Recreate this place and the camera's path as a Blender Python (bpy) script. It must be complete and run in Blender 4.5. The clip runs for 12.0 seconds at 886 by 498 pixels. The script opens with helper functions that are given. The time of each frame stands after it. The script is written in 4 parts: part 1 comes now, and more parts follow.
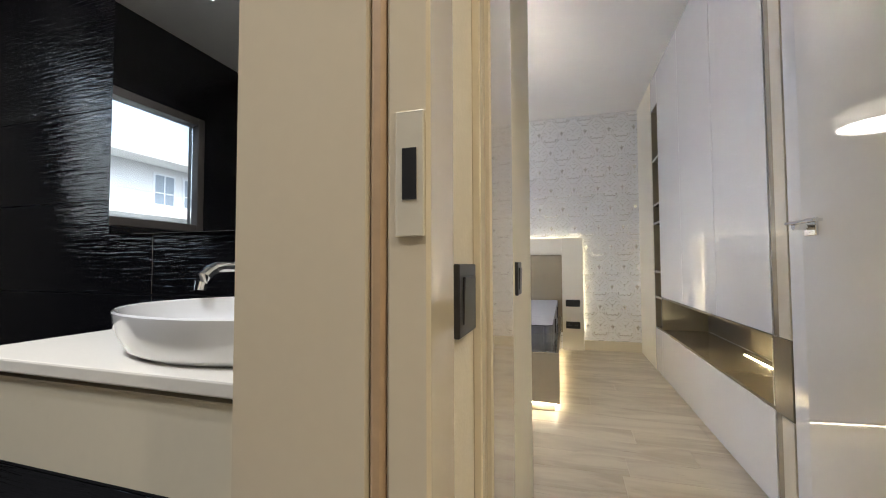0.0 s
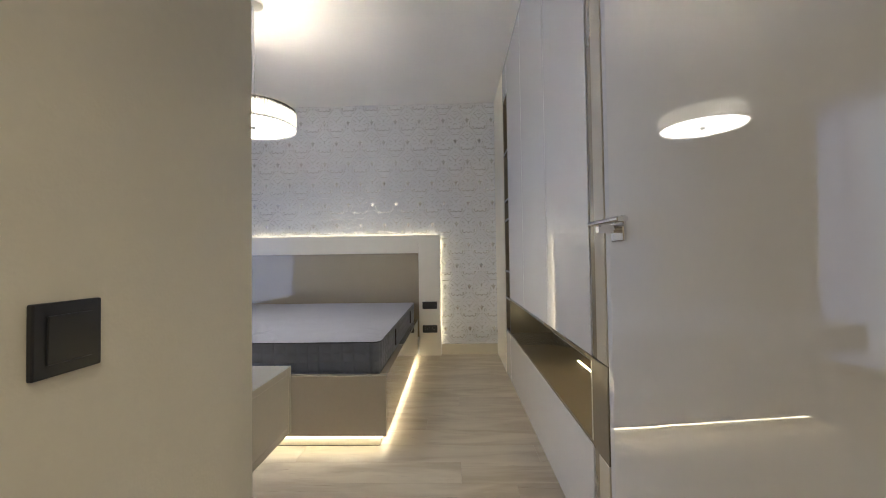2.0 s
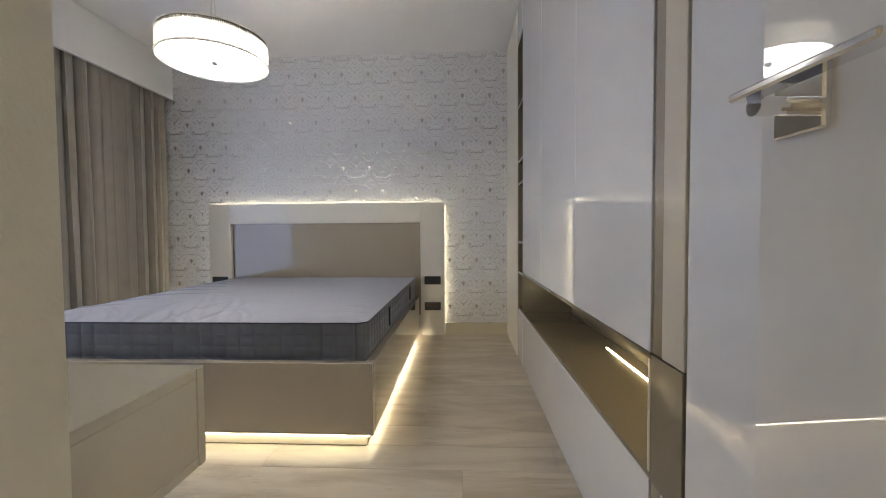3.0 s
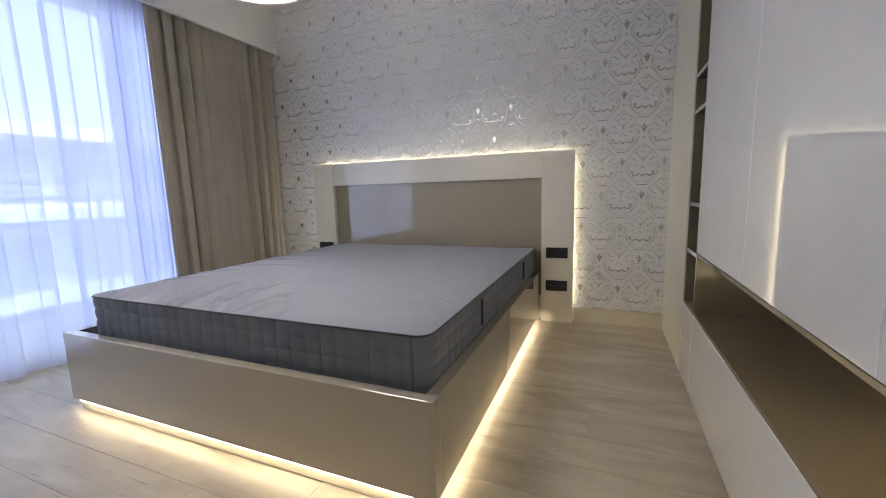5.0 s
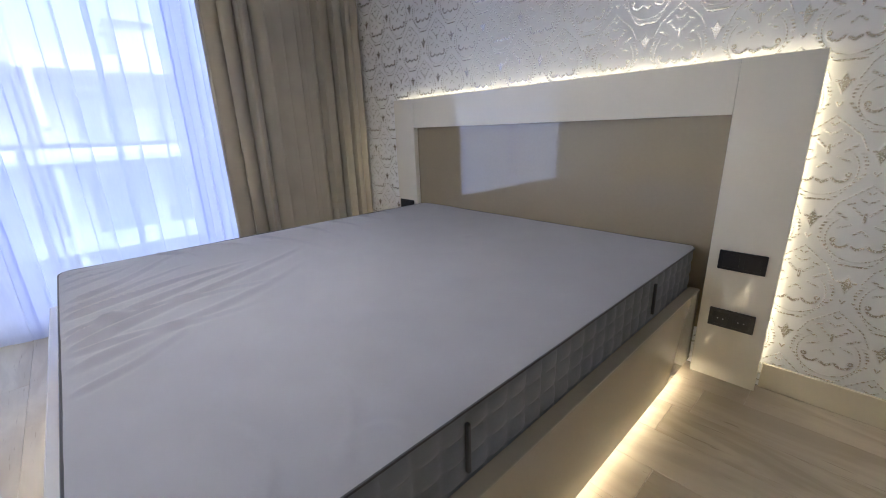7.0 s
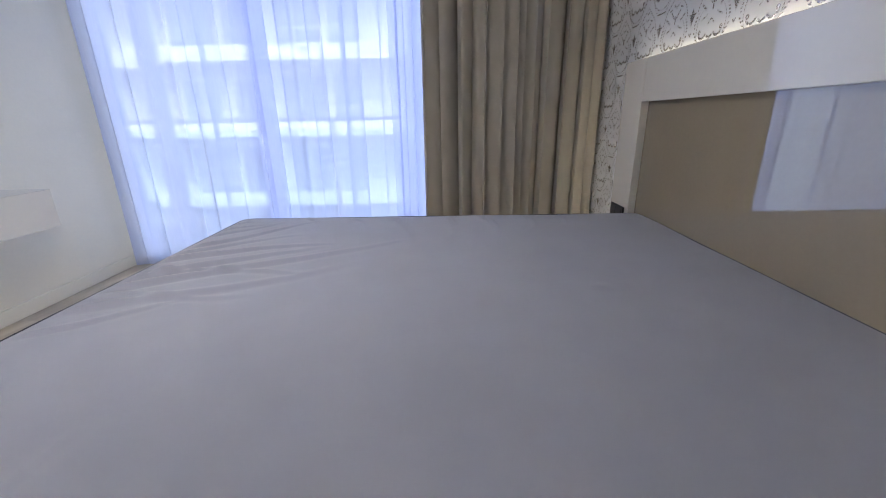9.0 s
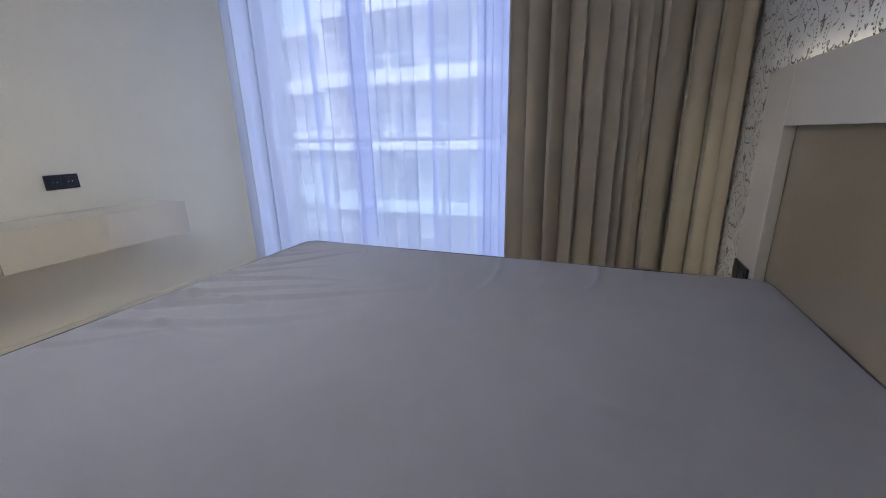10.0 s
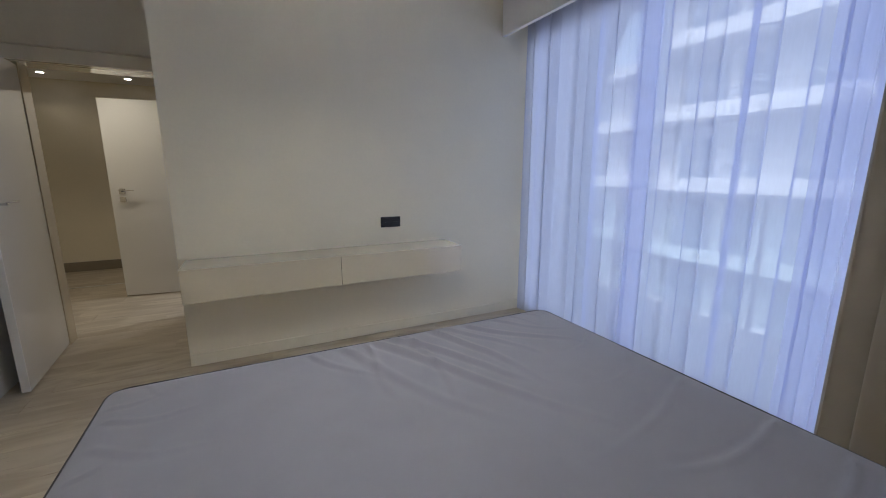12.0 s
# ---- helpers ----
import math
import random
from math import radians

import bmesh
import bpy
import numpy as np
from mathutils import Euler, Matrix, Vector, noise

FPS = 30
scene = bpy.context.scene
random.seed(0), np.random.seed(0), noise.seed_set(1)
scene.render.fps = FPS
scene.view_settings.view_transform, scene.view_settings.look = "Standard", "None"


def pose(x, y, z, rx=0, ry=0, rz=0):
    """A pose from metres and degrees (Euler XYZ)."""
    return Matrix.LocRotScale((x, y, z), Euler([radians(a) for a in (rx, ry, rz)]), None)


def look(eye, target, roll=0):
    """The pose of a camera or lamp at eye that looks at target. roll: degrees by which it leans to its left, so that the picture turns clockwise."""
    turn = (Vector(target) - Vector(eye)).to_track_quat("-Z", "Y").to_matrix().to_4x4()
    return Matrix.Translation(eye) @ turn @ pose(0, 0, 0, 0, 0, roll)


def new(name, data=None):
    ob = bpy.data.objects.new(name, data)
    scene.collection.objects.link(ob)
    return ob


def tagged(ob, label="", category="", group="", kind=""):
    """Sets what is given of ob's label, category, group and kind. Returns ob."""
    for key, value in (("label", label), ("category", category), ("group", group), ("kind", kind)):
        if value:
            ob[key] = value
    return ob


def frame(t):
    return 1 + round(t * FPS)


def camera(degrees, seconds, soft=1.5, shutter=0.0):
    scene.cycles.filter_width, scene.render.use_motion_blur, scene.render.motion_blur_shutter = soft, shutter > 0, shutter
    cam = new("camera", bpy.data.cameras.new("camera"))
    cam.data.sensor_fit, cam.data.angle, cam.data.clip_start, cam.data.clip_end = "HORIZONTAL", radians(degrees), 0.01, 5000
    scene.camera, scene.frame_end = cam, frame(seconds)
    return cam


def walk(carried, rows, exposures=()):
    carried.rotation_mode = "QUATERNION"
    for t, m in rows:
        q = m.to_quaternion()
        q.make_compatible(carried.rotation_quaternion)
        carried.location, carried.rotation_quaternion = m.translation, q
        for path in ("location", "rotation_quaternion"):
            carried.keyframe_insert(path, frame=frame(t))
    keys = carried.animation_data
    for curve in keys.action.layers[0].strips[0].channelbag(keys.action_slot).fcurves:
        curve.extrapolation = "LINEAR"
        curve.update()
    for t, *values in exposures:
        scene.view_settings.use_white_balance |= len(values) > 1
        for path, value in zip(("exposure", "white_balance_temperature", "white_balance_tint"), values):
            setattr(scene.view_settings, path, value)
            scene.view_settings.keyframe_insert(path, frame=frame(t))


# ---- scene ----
cam = camera(96.4, 12.0, soft=1.0)
PATH = [
    (0, (-0.821, -4.99, 1.009), (-1.409, -3.08, 1.087), -0.2),
    (0.5, (-0.683, -4.948, 0.961), (-1.063, -2.988, 1.075), -0.6),
    (1, (-0.565, -4.828, 0.959), (-0.757, -2.841, 1.065), -0.9),
    (1.5, (-0.491, -4.636, 1.013), (-0.583, -2.64, 1.097), -0.6),
    (2, (-0.476, -4.401, 1.059), (-0.528, -2.402, 1.106), -0.8),
    (2.5, (-0.487, -4.152, 1.023), (-0.537, -2.153, 1.002), -0.4),
    (3, (-0.449, -3.961, 0.998), (-0.545, -1.964, 0.926), -0.4),
    (3.5, (-0.438, -3.801, 0.985), (-0.708, -1.824, 0.859), -0.2),
    (3.7, (-0.431, -3.76, 0.994), (-0.798, -1.8, 0.841), -1.3),
    (5.5, (-0.369, -2.857, 1.051), (-1.256, -1.097, 0.712), -0.8),
    (6, (-0.327, -2.536, 1.093), (-1.388, -0.892, 0.679), -1.0),
    (6.5, (-0.361, -2.219, 1.099), (-1.597, -0.727, 0.603), -1.0),
    (6.7, (-0.412, -2.125, 1.109), (-1.708, -0.699, 0.574), -1.5),
    (8.3, (-0.533, -1.312, 1.016), (-2.361, -0.821, 0.37), -0.8),
    (8.5, (-0.579, -1.246, 1.024), (-2.432, -0.886, 0.363), -0.9),
    (9, (-0.717, -1.027, 1.057), (-2.617, -1.048, 0.433), -1.0),
    (9.5, (-0.873, -0.829, 1.085), (-2.745, -1.199, 0.489), -1.2),
    (10, (-1.045, -0.639, 1.115), (-2.832, -1.346, 0.561), -1.3),
    (10.5, (-1.199, -0.533, 1.162), (-2.867, -1.528, 0.687), -0.9),
    (11, (-1.343, -0.453, 1.218), (-2.816, -1.736, 0.789), -0.3),
    (11.5, (-1.39, -0.44, 1.276), (-2.587, -1.99, 0.868), 0.1),
    (12, (-1.377, -0.518, 1.293), (-2.243, -2.279, 0.91), 0.0),
]
walk(cam, [(t, look(eye, target, roll)) for t, eye, target, roll in PATH],
     exposures=[(0, 3.27, 5850, 10), (1.0, 2.92, 5900, 10), (1.5, 2.86, 5850, 10), (2.5, 2.76, 5750, 10), (3.5, 2.77, 5750, 11), (5.5, 2.80, 5700, 12),
                (6.5, 2.84, 5600, 12), (8.5, 2.90, 5450, 14), (9.5, 2.45, 5450, 14), (10.5, 2.26, 5500, 12), (12, 2.08, 5650, 11)])

# ---- world, sun, large lights ----
world = bpy.data.worlds.new("sky")
scene.world = world
world.use_nodes = True
wn = world.node_tree.nodes
wn.clear()
sky = wn.new("ShaderNodeTexSky")
sky.sky_type = "NISHITA"
sky.sun_disc = False
sky.dust_density, sky.ozone_density = 4.0, 1.5
sky.sun_elevation, sky.sun_rotation = radians(48), radians(70)
wbg, wout = wn.new("ShaderNodeBackground"), wn.new("ShaderNodeOutputWorld")
wbg.inputs["Strength"].default_value = 0.062
haze = wn.new("ShaderNodeHueSaturation")
haze.inputs["Saturation"].default_value = 0.5
world.node_tree.links.new(sky.outputs[0], haze.inputs["Color"])
world.node_tree.links.new(haze.outputs[0], wbg.inputs[0])
world.node_tree.links.new(wbg.outputs[0], wout.inputs[0])


def lamp(name, kind, power, m, color=(1, 1, 1), size=0.1, spot=None):
    data = bpy.data.lights.new(name, kind)
    data.energy, data.color = power, color
    if kind == "AREA":
        data.shape, data.size = "DISK", size
    elif kind == "SUN":
        data.angle = size
    else:
        data.shadow_soft_size = size
    if spot:
        data.spot_size, data.spot_blend = radians(spot), 0.6
    ob = new(name, data)
    ob.matrix_world = m
    return ob


XW_LAMP = -3.69   # in the balcony window, for the light of the sky
# veiled sun from the east over the roof, onto the facade across the street
lamp("sun", "SUN", 0.5, look((20, 8, 30), (0, 0, 0)), (1, 0.96, 0.92), radians(14))
window_light = lamp("window_light", "AREA", 3.2, look((XW_LAMP, -1.86, 1.22), (0, -1.86, 1.22)), (0.81, 0.86, 1.0))
window_light.data.shape, window_light.data.size, window_light.data.size_y = "RECTANGLE", 3.1, 2.3
WARM = (1.0, 0.83, 0.53)
NEUTRAL = (1.0, 0.88, 0.71)
PENDANT = (-1.79, -1.83)
for k in range(3):
    a = k * 2.094 + 0.5
    lamp("bulb", "POINT", 10.5, pose(PENDANT[0] + 0.14 * math.cos(a), PENDANT[1] + 0.14 * math.sin(a), 1.985), NEUTRAL, 0.03)
HALL_SPOTS = [(-0.25, -5.05), (0.55, -5.05), (-0.20, -6.80), (0.60, -6.80)]
for x, y in HALL_SPOTS:
    lamp("hall_spot", "SPOT", 4.2 if y > -6 else 0.35, look((x, y, 2.37), (x, y, 0)), (1.0, 0.84, 0.60), 0.03, 130)
BATH_SPOTS = [(-2.2, -5.0), (-1.6, -5.3), (-3.0, -5.2)]
for x, y in BATH_SPOTS:
    lamp("bath_spot", "SPOT", 8.0, look((x, y, 2.77), (x, y, 0)), (1.0, 0.95, 0.9), 0.03, 120)

# ---- materials ----


def material(name):
    m = bpy.data.materials.new(name)
    m.use_nodes = True
    nt = m.node_tree
    bsdf = nt.nodes["Principled BSDF"]
    return m, nt, bsdf


def node(nt, kind, **values):
    n = nt.nodes.new(kind)
    for key, value in values.items():
        n.inputs[key].default_value = value
    return n


def math_node(nt, op, a, b=None, clamp=False):
    n = nt.nodes.new("ShaderNodeMath")
    n.operation, n.use_clamp = op, clamp
    for k, v in enumerate((a, b)):
        if v is None:
            continue
        if isinstance(v, (int, float)):
            n.inputs[k].default_value = v
        else:
            nt.links.new(v, n.inputs[k])
    return n.outputs[0]


def coords(nt, scale=(1, 1, 1)):
    g = nt.nodes.new("ShaderNodeNewGeometry")
    mp = nt.nodes.new("ShaderNodeMapping")
    mp.inputs["Scale"].default_value = scale
    nt.links.new(g.outputs["Position"], mp.inputs["Vector"])
    return mp.outputs[0]


def mix_color(nt, fac, a, b):
    n = nt.nodes.new("ShaderNodeMix")
    n.data_type = "RGBA"
    for k, v in ((0, fac), (6, a), (7, b)):
        if isinstance(v, (int, float)):
            n.inputs[k].default_value = v
        elif isinstance(v, tuple):
            n.inputs[k].default_value = (*v[:3], 1)
        else:
            nt.links.new(v, n.inputs[k])
    return n.outputs[2]


def ramp(nt, value, lo, hi):
    n = nt.nodes.new("ShaderNodeMapRange")
    n.interpolation_type = "SMOOTHSTEP"
    n.inputs[1].default_value, n.inputs[2].default_value = lo, hi
    nt.links.new(value, n.inputs[0])
    return n.outputs[0]


def surface(name, color, rough=0.5, metal=0.0, vary=0.06, fine=60.0, coarse=2.5, bump=0.0, bump_scale=None, coat=0.0, stretch=(1, 1, 1), rough_vary=0.06, ior=1.5):
    """A plain surface with variation at two scales, uneven gloss and fine relief."""
    m, nt, b = material(name)
    v = coords(nt, stretch)
    n1 = node(nt, "ShaderNodeTexNoise", Scale=coarse, Detail=4.0)
    n2 = node(nt, "ShaderNodeTexNoise", Scale=fine, Detail=3.0)
    for n in (n1, n2):
        nt.links.new(v, n.inputs["Vector"])
    both = math_node(nt, "ADD", math_node(nt, "MULTIPLY", n1.outputs[0], 0.6), math_node(nt, "MULTIPLY", n2.outputs[0], 0.4))
    f = ramp(nt, both, 0.3, 0.7)
    lo = tuple(c * (1 - vary) for c in color)
    hi = tuple(min(1, c * (1 + vary)) for c in color)
    nt.links.new(mix_color(nt, f, lo, hi), b.inputs["Base Color"])
    r = math_node(nt, "ADD", math_node(nt, "MULTIPLY", n1.outputs[0], rough_vary), rough - rough_vary / 2)
    nt.links.new(r, b.inputs["Roughness"])
    b.inputs["Metallic"].default_value = metal
    b.inputs["Coat Weight"].default_value = coat
    b.inputs["Coat Roughness"].default_value = 0.02
    b.inputs["IOR"].default_value = b.inputs["Coat IOR"].default_value = ior
    if bump:
        n3 = node(nt, "ShaderNodeTexNoise", Scale=bump_scale or fine, Detail=3.0)
        nt.links.new(v, n3.inputs["Vector"])
        bp = node(nt, "ShaderNodeBump", Strength=bump, Distance=0.01)
        nt.links.new(n3.outputs[0], bp.inputs["Height"])
        nt.links.new(bp.outputs[0], b.inputs["Normal"])
    return m


def glow(name, color, strength):
    m, nt, b = material(name)
    b.inputs["Base Color"].default_value = (0.9, 0.88, 0.8, 1)
    b.inputs["Emission Color"].default_value = (*color, 1)
    b.inputs["Emission Strength"].default_value = strength
    return m


def damask_paper():
    """Pearl damask wallpaper: a beaded ogee lattice with mirrored scrollwork, metallic relief on matt paper."""
    m, nt, b = material("damask_wallpaper")
    wide, tall = 0.2675, 0.464
    g = nt.nodes.new("ShaderNodeNewGeometry")
    s = nt.nodes.new("ShaderNodeSeparateXYZ")
    nt.links.new(g.outputs["Position"], s.inputs[0])
    u = math_node(nt, "ADD", math_node(nt, "DIVIDE", math_node(nt, "ADD", s.outputs[0], 0.304), wide), 0.5)
    v = math_node(nt, "DIVIDE", math_node(nt, "SUBTRACT", s.outputs[2], 1.206), tall)

    def wave(value):
        return math_node(nt, "COSINE", math_node(nt, "MULTIPLY", value, 2 * math.pi))

    lattice = math_node(nt, "ADD", wave(u), wave(v))
    shift = math_node(nt, "MULTIPLY", math_node(nt, "GREATER_THAN", lattice, 0.0), 0.5)

    def cell(value, size):
        return math_node(nt, "MULTIPLY", math_node(nt, "SUBTRACT", math_node(nt, "FRACT", math_node(nt, "ADD", value, shift)), 0.5), size)

    fold, cv = math_node(nt, "ABSOLUTE", cell(u, wide)), cell(v, tall)

    def both(op, a, c):
        return math_node(nt, op, a, c)

    def hypot(dx, dy):
        return math_node(nt, "SQRT", both("ADD", both("MULTIPLY", dx, dx), both("MULTIPLY", dy, dy)))

    def inked(distance, width):
        return math_node(nt, "SUBTRACT", 1.0, ramp(nt, distance, width * 0.45, width * 1.05))

    def beads(value, pitch):
        return ramp(nt, math_node(nt, "SINE", math_node(nt, "MULTIPLY", value, 2 * math.pi / pitch)), -0.5, 0.1)

    def ring(cx, cy, radius, width):
        d = hypot(math_node(nt, "SUBTRACT", fold, cx), math_node(nt, "SUBTRACT", cv, cy))
        return inked(math_node(nt, "ABSOLUTE", math_node(nt, "SUBTRACT", d, radius)), width)

    def stroke(x0, y0, x1, y1, width):
        ax, ay = x1 - x0, y1 - y0
        dx, dy = math_node(nt, "SUBTRACT", fold, x0), math_node(nt, "SUBTRACT", cv, y0)
        along = both("ADD", math_node(nt, "MULTIPLY", dx, ax), math_node(nt, "MULTIPLY", dy, ay))
        t = math_node(nt, "DIVIDE", along, ax * ax + ay * ay, True)
        return inked(hypot(both("SUBTRACT", dx, math_node(nt, "MULTIPLY", t, ax)), both("SUBTRACT", dy, math_node(nt, "MULTIPLY", t, ay))), width)

    def diamond(cx, cy, wx, wy):
        dx = math_node(nt, "DIVIDE", math_node(nt, "ABSOLUTE", math_node(nt, "SUBTRACT", fold, cx)), wx)
        dy = math_node(nt, "DIVIDE", math_node(nt, "ABSOLUTE", math_node(nt, "SUBTRACT", cv, cy)), wy)
        return math_node(nt, "SUBTRACT", 1.0, ramp(nt, both("ADD", dx, dy), 0.75, 1.1))

    below = math_node(nt, "SUBTRACT", 1.0, ramp(nt, cv, -0.01, 0.02))
    lower = math_node(nt, "SUBTRACT", 1.0, ramp(nt, cv, -0.082, -0.074))
    rope = both("MULTIPLY", both("MULTIPLY", ring(0.0, -0.055, 0.106, 0.008), below), beads(cv, 0.0125))
    shapes = [rope, both("MULTIPLY", ring(0.0, -0.055, 0.088, 0.0035), below),
              both("MULTIPLY", stroke(0.028, 0.168, 0.118, 0.046, 0.007), beads(cv, 0.0135)),
              stroke(0.0, 0.128, 0.075, 0.062, 0.004), stroke(0.075, 0.062, 0.098, 0.012, 0.0035),
              both("MULTIPLY", ring(0.046, -0.072, 0.023, 0.0075), lower), ring(0.066, -0.070, 0.006, 0.005),
              stroke(0.0, -0.098, 0.014, -0.090, 0.008), stroke(0.0, 0.004, 0.0, 0.030, 0.007), stroke(0.010, 0.026, 0.034, 0.050, 0.006),
              stroke(0.044, 0.010, 0.072, 0.030, 0.007), stroke(0.030, -0.012, 0.062, -0.026, 0.005), stroke(0.0, 0.066, 0.020, 0.080, 0.005),
              stroke(0.0, -0.030, 0.018, -0.046, 0.005), stroke(0.034, 0.066, 0.050, 0.060, 0.0045), stroke(0.0, 0.098, 0.010, 0.106, 0.004),
              diamond(wide / 2, 0.0, 0.019, 0.040), diamond(0.0, tall / 2, 0.019, 0.040), diamond(0.0, -tall / 2, 0.019, 0.040),
              stroke(wide / 2 - 0.022, 0.010, wide / 2, 0.004, 0.006), stroke(0.0, tall / 2 - 0.072, 0.007, tall / 2 - 0.060, 0.004)]
    comb = math_node(nt, "ADD", math_node(nt, "MULTIPLY", beads(cv, 0.0116), 0.45), 0.55)
    total = shapes[0]
    for k, shape in enumerate(shapes[1:]):
        dashed = k in (0, 2, 3, 8, 9, 10, 11, 12)
        total = both("MAXIMUM", total, both("MULTIPLY", shape, comb) if dashed else shape)
    worn = node(nt, "ShaderNodeTexNoise", Scale=160.0, Detail=2.0)
    nt.links.new(g.outputs["Position"], worn.inputs["Vector"])
    total = both("MULTIPLY", total, ramp(nt, worn.outputs[0], 0.30, 0.46))
    cloud = node(nt, "ShaderNodeTexNoise", Scale=3.0, Detail=3.0)
    nt.links.new(g.outputs["Position"], cloud.inputs["Vector"])
    paper = mix_color(nt, cloud.outputs[0], (0.77, 0.77, 0.765), (0.81, 0.81, 0.805))
    nt.links.new(mix_color(nt, total, paper, (0.63, 0.62, 0.605)), b.inputs["Base Color"])
    nt.links.new(math_node(nt, "MULTIPLY", total, 1.0), b.inputs["Metallic"])
    nt.links.new(math_node(nt, "SUBTRACT", 0.48, math_node(nt, "MULTIPLY", total, 0.21)), b.inputs["Roughness"])
    height = both("ADD", total, math_node(nt, "MULTIPLY", worn.outputs[0], 0.12))
    bp = node(nt, "ShaderNodeBump", Strength=0.75, Distance=0.0026)
    nt.links.new(height, bp.inputs["Height"])
    nt.links.new(bp.outputs[0], b.inputs["Normal"])
    return m


def oak_planks():
    """Pale grey-washed oak laminate, grain along x, each plank its own tone."""
    m, nt, b = material("washed_oak_laminate")
    info = nt.nodes.new("ShaderNodeObjectInfo")
    g = nt.nodes.new("ShaderNodeNewGeometry")
    off = nt.nodes.new("ShaderNodeVectorMath")
    off.operation = "ADD"
    nt.links.new(g.outputs["Position"], off.inputs[0])
    sc = math_node(nt, "MULTIPLY", info.outputs["Random"], 37.0)
    cmb = nt.nodes.new("ShaderNodeCombineXYZ")
    for k in range(3):
        nt.links.new(sc, cmb.inputs[k])
    nt.links.new(cmb.outputs[0], off.inputs[1])

    def stretched(scale):
        mp = nt.nodes.new("ShaderNodeMapping")
        mp.inputs["Scale"].default_value = scale
        nt.links.new(off.outputs[0], mp.inputs["Vector"])
        return mp.outputs[0]

    grain = node(nt, "ShaderNodeTexNoise", Scale=6.0, Detail=6.0, Distortion=0.4)
    nt.links.new(stretched((0.9, 8, 1)), grain.inputs["Vector"])
    cath = node(nt, "ShaderNodeTexNoise", Scale=1.6, Detail=3.0, Distortion=1.2)
    nt.links.new(stretched((1.1, 4.2, 1)), cath.inputs["Vector"])
    knots = nt.nodes.new("ShaderNodeTexVoronoi")
    knots.inputs["Scale"].default_value = 1.7
    nt.links.new(stretched((0.55, 3.6, 1)), knots.inputs["Vector"])
    knot = math_node(nt, "SUBTRACT", 1.0, ramp(nt, knots.outputs["Distance"], 0.02, 0.10))
    f = ramp(nt, math_node(nt, "ADD", math_node(nt, "MULTIPLY", grain.outputs[0], 0.16), math_node(nt, "MULTIPLY", cath.outputs[0], 0.84)), 0.34, 0.66)
    c = mix_color(nt, f, (0.40, 0.335, 0.24), (0.57, 0.505, 0.39))
    c = mix_color(nt, math_node(nt, "MULTIPLY", info.outputs["Random"], 0.45), c, (0.46, 0.395, 0.315))
    c = mix_color(nt, math_node(nt, "MULTIPLY", knot, 0.55), c, (0.23, 0.185, 0.14))
    crack = node(nt, "ShaderNodeTexNoise", Scale=3.2, Detail=5.0, Distortion=0.8)
    nt.links.new(stretched((1.6, 22, 1)), crack.inputs["Vector"])
    c = mix_color(nt, math_node(nt, "MULTIPLY", ramp(nt, crack.outputs[0], 0.645, 0.72), 0.55), c, (0.22, 0.175, 0.125))
    nt.links.new(c, b.inputs["Base Color"])
    nt.links.new(math_node(nt, "ADD", 0.26, math_node(nt, "MULTIPLY", grain.outputs[0], 0.18)), b.inputs["Roughness"])
    bp = node(nt, "ShaderNodeBump", Strength=0.12, Distance=0.003)
    nt.links.new(grain.outputs[0], bp.inputs["Height"])
    nt.links.new(bp.outputs[0], b.inputs["Normal"])
    return m


def cloth(name, color, weave=900.0, rough=0.9, vary=0.08, wrinkle=0.0):
    m, nt, b = material(name)
    v = coords(nt)
    w = node(nt, "ShaderNodeTexNoise", Scale=weave, Detail=1.0)
    c = node(nt, "ShaderNodeTexNoise", Scale=7.0, Detail=4.0)
    for n in (w, c):
        nt.links.new(v, n.inputs["Vector"])
    f = math_node(nt, "ADD", math_node(nt, "MULTIPLY", w.outputs[0], 0.5), math_node(nt, "MULTIPLY", c.outputs[0], 0.5))
    nt.links.new(mix_color(nt, ramp(nt, f, 0.35, 0.65), tuple(x * (1 - vary) for x in color), tuple(x * (1 + vary) for x in color)), b.inputs["Base Color"])
    b.inputs["Roughness"].default_value = rough
    b.inputs["Sheen Weight"].default_value = 0.25
    bp = node(nt, "ShaderNodeBump", Strength=0.25, Distance=0.002)
    h = w.outputs[0]
    if wrinkle:
        h = math_node(nt, "ADD", math_node(nt, "MULTIPLY", w.outputs[0], 0.3), math_node(nt, "MULTIPLY", c.outputs[0], wrinkle))
    nt.links.new(h, bp.inputs["Height"])
    nt.links.new(bp.outputs[0], b.inputs["Normal"])
    return m


